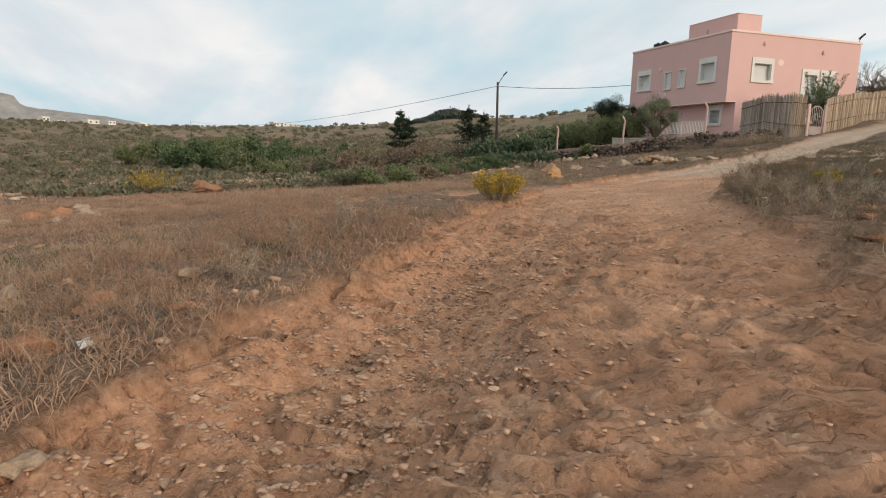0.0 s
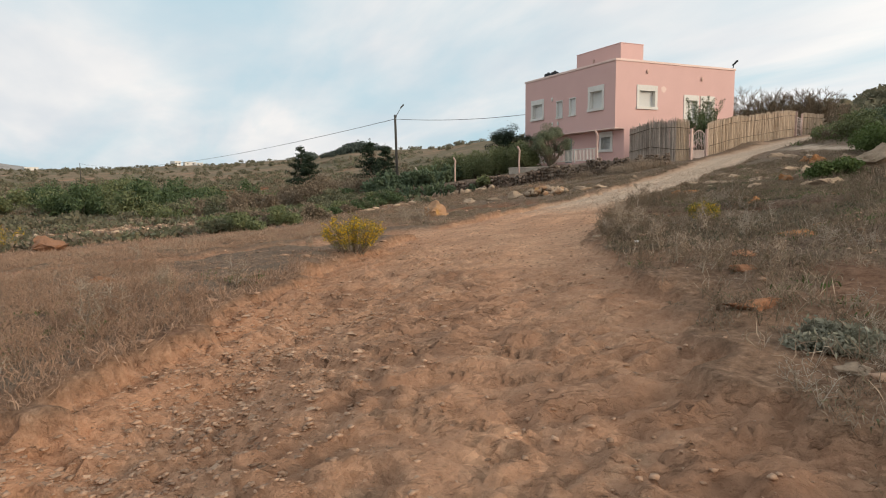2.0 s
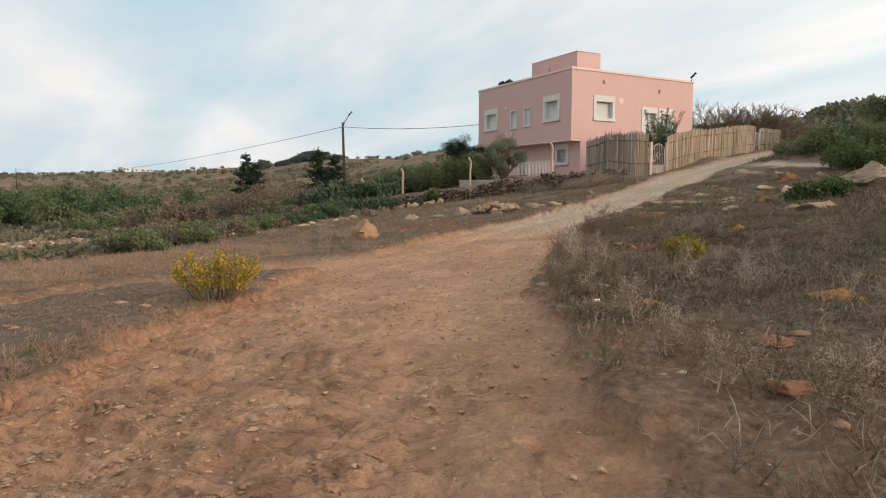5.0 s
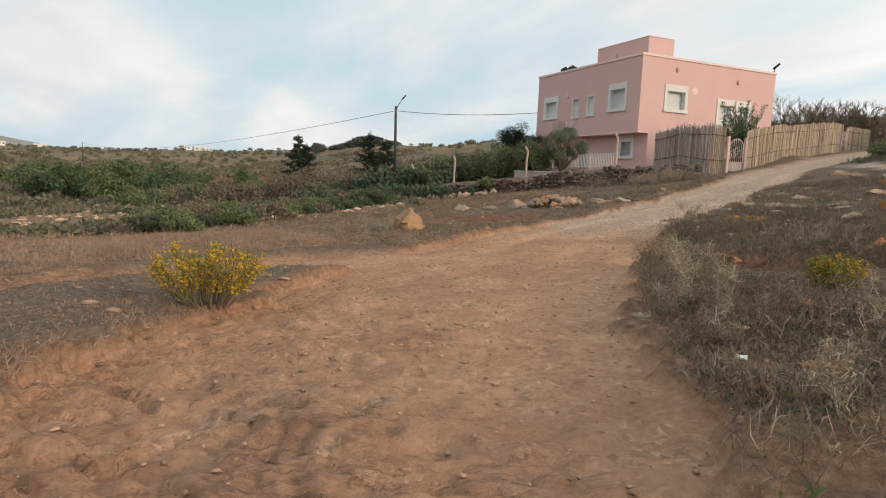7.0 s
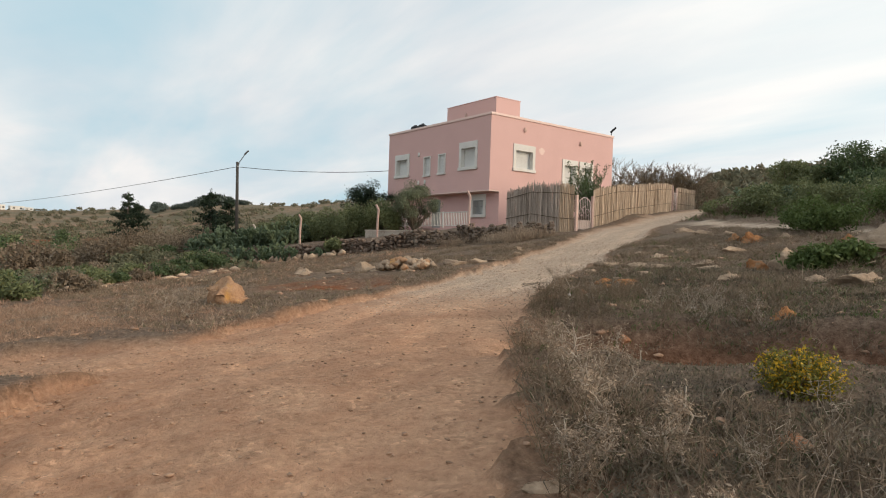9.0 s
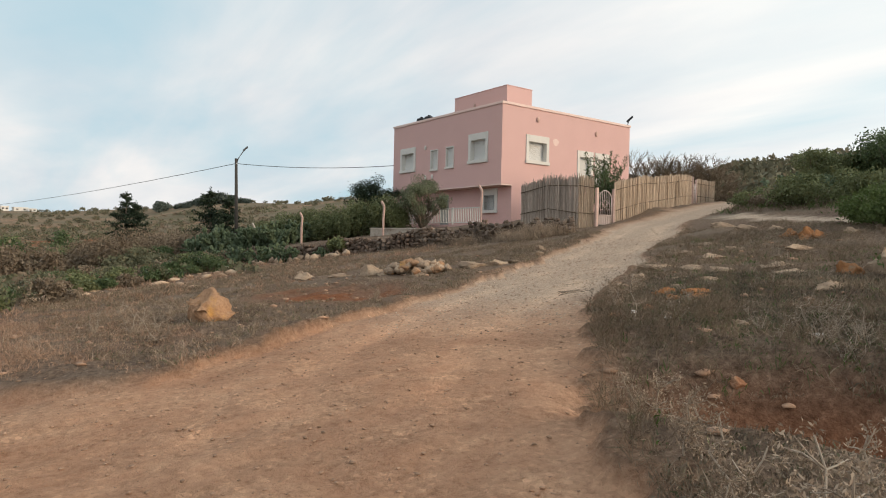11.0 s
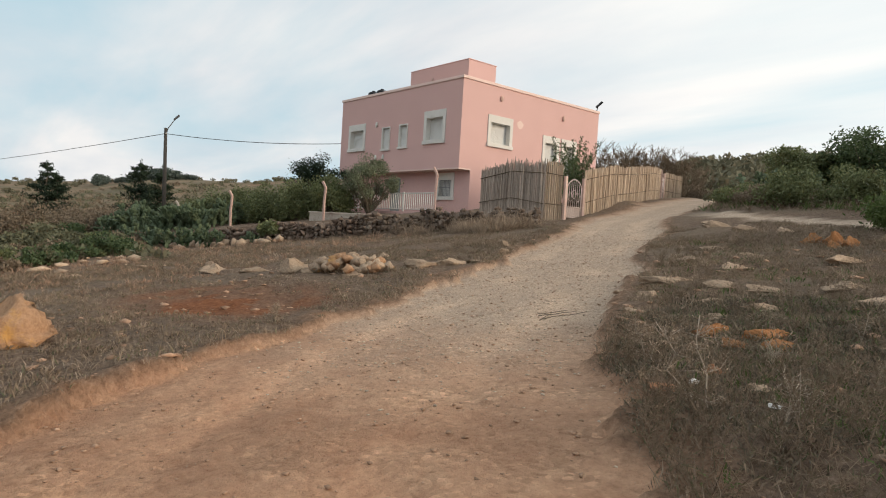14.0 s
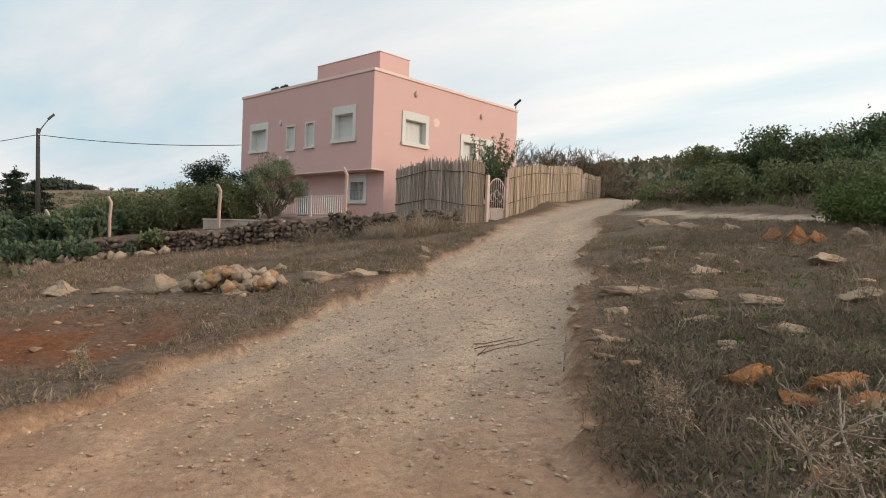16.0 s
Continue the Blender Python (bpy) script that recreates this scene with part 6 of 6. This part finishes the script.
FIELDSTONE = surface("field_stone", (0.34, 0.22, 0.14), (0.6, 0.46, 0.33), 4, 20, 0.95, bump=0.5, spread=0.3, island=True)
q = np.stack([pr.uniform(-45, 4, 2600), pr.uniform(-40, -13.5, 2600)], -1)
scatter_rocks("field_stones", "pale stones strewn over the red field", "stones", q, 0.06 + 0.34 * pr.uniform(size=len(q)) ** 3, FIELDSTONE, 0.6, 0.3)


# ---- dry grass and scrub ----
def blades(p, z, count, length, lean, width, r, bend=0.35):
    """Thin bent blades growing in tufts at the places p."""
    n = len(p)
    base = np.repeat(np.column_stack([p, z]), count, 0)
    L = np.repeat(length, count)[:, None] * r.uniform(0.45, 1.15, (n * count, 1))
    base[:, :2] += r.normal(size=(n * count, 2)) * 0.05
    d = unit(np.column_stack([r.normal(size=(n * count, 2)) * lean, np.ones(n * count)]))
    side = unit(np.cross(d, r.normal(size=(n * count, 3)))) * width * r.uniform(0.6, 1.4, (n * count, 1))
    mid = base + d * L * 0.5
    d2 = unit(d + r.normal(size=d.shape) * bend)
    tip = mid + d2 * L * 0.5
    base[:, 2] -= 0.02
    v = np.stack([base, mid + side, tip, mid - side], 1).reshape(-1, 3)
    k = np.arange(n * count)[:, None] * 4
    return v, np.concatenate([k + (0, 1, 3), k + (3, 1, 2)])


def meadow(name, label, n, x0, x1, y0, y1, side, material, count, low, high, lean, width, seed, near=0.0, far=60.0, thin=0.0, bend=0.35):
    r = np.random.default_rng(seed)
    p = np.stack([r.uniform(x0, x1, n), r.uniform(y0, y1, n)], -1)
    m = masks(p[:, 0], p[:, 1])
    d, s, slab = m[4], m[5], m[6]
    clump = fbm(p[:, 0] * 0.7, p[:, 1] * 0.7, 3, seed)
    wl_, ws_ = near_line(p[:, 0], p[:, 1], [(a, b, 0.0) for a, b in WALL])
    yard = (ws_ < 0) & (p[:, 0] < 6.5) & (wl_ < 25) if side > 0 else np.zeros(n, bool)
    isle = (p[:, 0] > 17) & (p[:, 0] < 23.5) & (p[:, 1] < -20.5) & (p[:, 1] > -27) & (side > 0)
    isle &= ~((np.hypot(p[:, 0] - 22, p[:, 1] + 24.3) < 0.9) | (r.uniform(size=n) < 0.3))
    isle |= (p[:, 0] < 23.5) & (p[:, 1] > -20) & (side < 0) & (name == "dry_grass") & (r.uniform(size=n) < 0.6)
    ok = ~isle & (s * side > 0) & (m[0] < 0.35) & (slab < 0.2) & (m[2] < 0.4) & (d > near) & (d < far) & (clump > thin) & ~yard
    # low sparse growth on the bare red ground round the boulder
    bare = (p[:, 0] > 7) & (p[:, 0] < 18) & (p[:, 1] > -21.5) & (p[:, 1] < -12.5) & (side > 0)
    ok &= ~(bare & (r.uniform(size=n) < 0.25))
    clump = np.where(bare, clump - 0.35, clump)
    clump = np.where(np.hypot(p[:, 0] - 24.1, p[:, 1] + 18.2) < 1.5, -0.6, clump)
    clump = np.where((p[:, 0] > 17) & (p[:, 0] < 23.5) & (p[:, 1] < -20.5) & (p[:, 1] > -27) & (side > 0), -0.65, clump)
    p = p[ok]
    z = ground_height(p[:, 0], p[:, 1])
    ln = r.uniform(low, high, len(p)) * (1 + 0.9 * clump[ok])
    v, f = blades(p, z, count, ln, lean, width, r, bend)
    return tagged(mesh_object(name, v, f, material), label, "grass", kind="stuff")


DARKSCRUB = leafy("olive_scrub", (0.085, 0.07, 0.05), (0.25, 0.205, 0.15), 0.8, 0.1, (0.07, 0.095, 0.04))
meadow("dry_grass", "brown dry grass covering the field beside the road", 48000, 8, 36, -37, -19.5, 1, STRAWRED, 10, 0.07, 0.2, 1.15, 0.0036, 1, -0.1, 16, -0.4, 0.9)
meadow("dry_grass", "pale dry grass stalks in the field beside the road", 17000, 10, 36, -37, -17, 1, STRAW, 8, 0.1, 0.28, 0.9, 0.0025, 2, 0.0, 10, -0.05, 0.8)
meadow("dry_grass", "brown dry grass in the far part of the field", 11000, -22, 16, -45, -4, 1, STRAWRED, 8, 0.1, 0.24, 0.8, 0.009, 3, 6, 60, -0.3)
meadow("dry_scrub", "grey-brown dry scrub covering the slope", 50000, 12, 37, -28, -2, -1, SCRUB, 10, 0.05, 0.14, 1.2, 0.004, 4, 0.12, 12, -0.16, 0.9)
meadow("dry_grass", "pale dry stalks among the scrub", 12000, 12, 37, -28, -4, -1, STRAW, 7, 0.1, 0.26, 0.8, 0.0032, 5, 0.1, 9, -0.02, 0.7)
meadow("dry_scrub", "grey dry scrub on the upper slope", 9000, 10, 45, -22, 4, -1, SCRUB, 10, 0.16, 0.3, 0.8, 0.011, 6, 5, 40, -0.2, 0.6)
meadow("green_weeds", "small green weeds among the dry scrub", 3600, 15, 36, -26, -6, -1, WEED, 9, 0.05, 0.11, 1.0, 0.006, 7, 0.2, 7, 0.12, 0.8)
meadow("dry_scrub", "short grey-brown scrub below the stone wall", 22000, -2, 19, -21, -3, 1, SCRUB, 10, 0.07, 0.17, 1.0, 0.0055, 8, -0.05, 14, -0.22, 0.8)
meadow("dry_grass", "pale dry grass below the stone wall", 3600, -2, 19, -21, -2, 1, STRAW, 7, 0.1, 0.22, 0.8, 0.0042, 9, 0.0, 14, 0.02, 0.6)
meadow("dry_grass", "tall dry grass clumps along the stone wall", 900, 1.5, 7.6, -5.2, -2.6, 1, STRAW, 12, 0.3, 0.65, 0.45, 0.006, 10, 0.6, 9, -0.1, 0.5)
meadow("dry_scrub", "dry grey scrub behind the pale track", 7000, 8, 34, 1.5, 20, -1, SCRUB, 10, 0.15, 0.38, 0.8, 0.012, 12, 0.3, 40, -0.3, 0.6)
meadow("green_weeds", "green weeds behind the pale track", 1800, 8, 30, 1.5, 16, -1, WEED, 9, 0.15, 0.35, 0.8, 0.014, 13, 0.4, 30, -0.05, 0.6)
meadow("green_weeds", "small green weeds in the dry grass", 1500, 22, 34, -34, -26, 1, WEED, 9, 0.05, 0.1, 1.0, 0.006, 14, 0.4, 5, 0.1, 0.8)
meadow("dry_scrub", "short matted scrub beside the road", 24000, 17, 33, -26, -11, -1, SCRUB, 9, 0.03, 0.09, 1.5, 0.003, 15, 0.1, 5, -0.1, 1.0)
meadow("green_weeds", "low green weeds among the orange rocks", 1800, 19.5, 25, -18, -12.5, -1, WEED, 8, 0.04, 0.1, 1.2, 0.004, 16, 1.0, 5, -0.15, 0.9)
meadow("dry_scrub", "matted grey-green scrub on the bank", 24000, 18.5, 27, -22, -12, -1, DARKSCRUB, 9, 0.03, 0.1, 1.4, 0.0052, 17, 0.15, 6, -0.12, 1.0)
gq, _ = road_points(26000, 9, 21, -18, 0, 0.5, 1.0)
gq = gq[masks(gq[:, 0], gq[:, 1])[1] > 0.4 * pr.uniform(size=len(gq))]
GRAVEL = surface("gravel_chip", (0.36, 0.27, 0.19), (0.66, 0.55, 0.43), 4, 30, 0.95, bump=0.4, spread=0.3, island=True)
scatter_rocks("gravel", "pale gravel chips on the upper road", "gravel", gq, 0.006 + 0.02 * pr.uniform(size=len(gq)) ** 3, GRAVEL, 0.7, 0.15)
gq = np.stack([pr.uniform(9, 36, 5000), pr.uniform(-36, -6, 5000)], -1)
gm = masks(gq[:, 0], gq[:, 1])
gq = gq[(gm[0] < 0.3) & (np.abs(gm[4]) < 7)]
scatter_rocks("verge_stones", "small loose stones among the dry plants", "stones", gq, 0.015 + 0.09 * pr.uniform(size=len(gq)) ** 4, PEBBLE, 0.6, 0.3)


def stick(x0, y0, x1, y1, r=0.005):
    s = thing("stick", x0, y0, 0, "thin dark stick lying on the gravel road", "stick", "sticks")
    pts = [(t * (x1 - x0), t * (y1 - y0), gz(x0 + t * (x1 - x0), y0 + t * (y1 - y0)) + 0.006) for t in np.linspace(0, 1, 9)]
    tube_part("twig", pts, [r * (1 - 0.05 * k) for k in range(9)], BARK, s, 6)


for line in ((17.22, -13.83, 17.4, -13.3), (17.33, -13.92, 17.55, -13.32), (17.12, -13.72, 17.28, -13.32), (17.35, -13.95, 17.25, -13.6), (18.3, -14.11, 17.67, -13.04)):
    stick(*line)


def twig_field(name, label, n, x0, x1, y0, y1, side, near, far, low, high, material, seed, thin=-0.1):
    """Small dry plants: a few stalks with side twigs each, too many to count."""
    r = np.random.default_rng(seed)
    p = np.stack([r.uniform(x0, x1, n), r.uniform(y0, y1, n)], -1)
    m = masks(p[:, 0], p[:, 1])
    p = p[(m[5] * side > 0) & (m[4] > near) & (m[4] < far) & (m[2] < 0.4) & (m[0] < 0.3) & (fbm(p[:, 0] * 0.8, p[:, 1] * 0.8, 3, seed) > thin) & (np.hypot(p[:, 0] - 24.1, p[:, 1] + 18.3) > 1.5) & ~((p[:, 0] < 23.5) & (p[:, 1] > -27) & (side > 0))]
    base = np.repeat(np.column_stack([p, ground_height(p[:, 0], p[:, 1])]), 3, 0)
    k = len(base)
    h = r.uniform(low, high, (k, 1))
    d = unit(np.column_stack([r.normal(size=(k, 2)) * 0.45, np.ones(k)]))
    segs = [(base, base + d * h, 0.003)]
    for _ in range(9):
        t = r.uniform(0.2, 0.95, (k, 1))
        a = base + d * h * t
        e = a + unit(r.normal(size=(k, 3)) * (1, 1, 0.5) + (0, 0, 0.55)) * h * r.uniform(0.12, 0.4, (k, 1))
        segs.append((a, e, 0.0018))
        segs.append((e, e + unit(r.normal(size=(k, 3)) + (0, 0, 0.3)) * h * 0.1, 0.0026))
    vs = []
    for a, e, w in segs:
        s = unit(np.cross(e - a, r.normal(size=a.shape))) * w
        u = unit(np.cross(e - a, s)) * w
        vs.append(np.stack([a - s, a + s, e + 0.3 * s, e - 0.3 * s], 1))
        vs.append(np.stack([a - u, a + u, e + 0.3 * u, e - 0.3 * u], 1))
    v = np.concatenate(vs).reshape(-1, 3)
    tagged(mesh_object(name, v, np.arange(len(v)).reshape(-1, 4), material), label, "dry plants", kind="stuff")


twig_field("dry_twigs", "thin grey dead stalks along the road edge", 1700, 18, 31, -25, -13, -1, 0.05, 2.6, 0.12, 0.32, BONE, 91, 0.0)
twig_field("dry_twigs", "thin brown dead stalks over the scrubby slope", 3000, 15, 31, -24, -6, -1, 0.1, 6.0, 0.1, 0.24, SCRUB, 92)
twig_field("dry_twigs", "thin pale dead stalks in the dry field", 4800, 12, 34, -34, -18, 1, 0.05, 6.0, 0.16, 0.38, STRAWRED, 93, -0.1)
twig_field("dry_twigs", "dense dead stalks on the bank beside the road", 900, 19, 26, -22, -15, -1, 0.0, 1.7, 0.14, 0.36, SCRUB, 94)
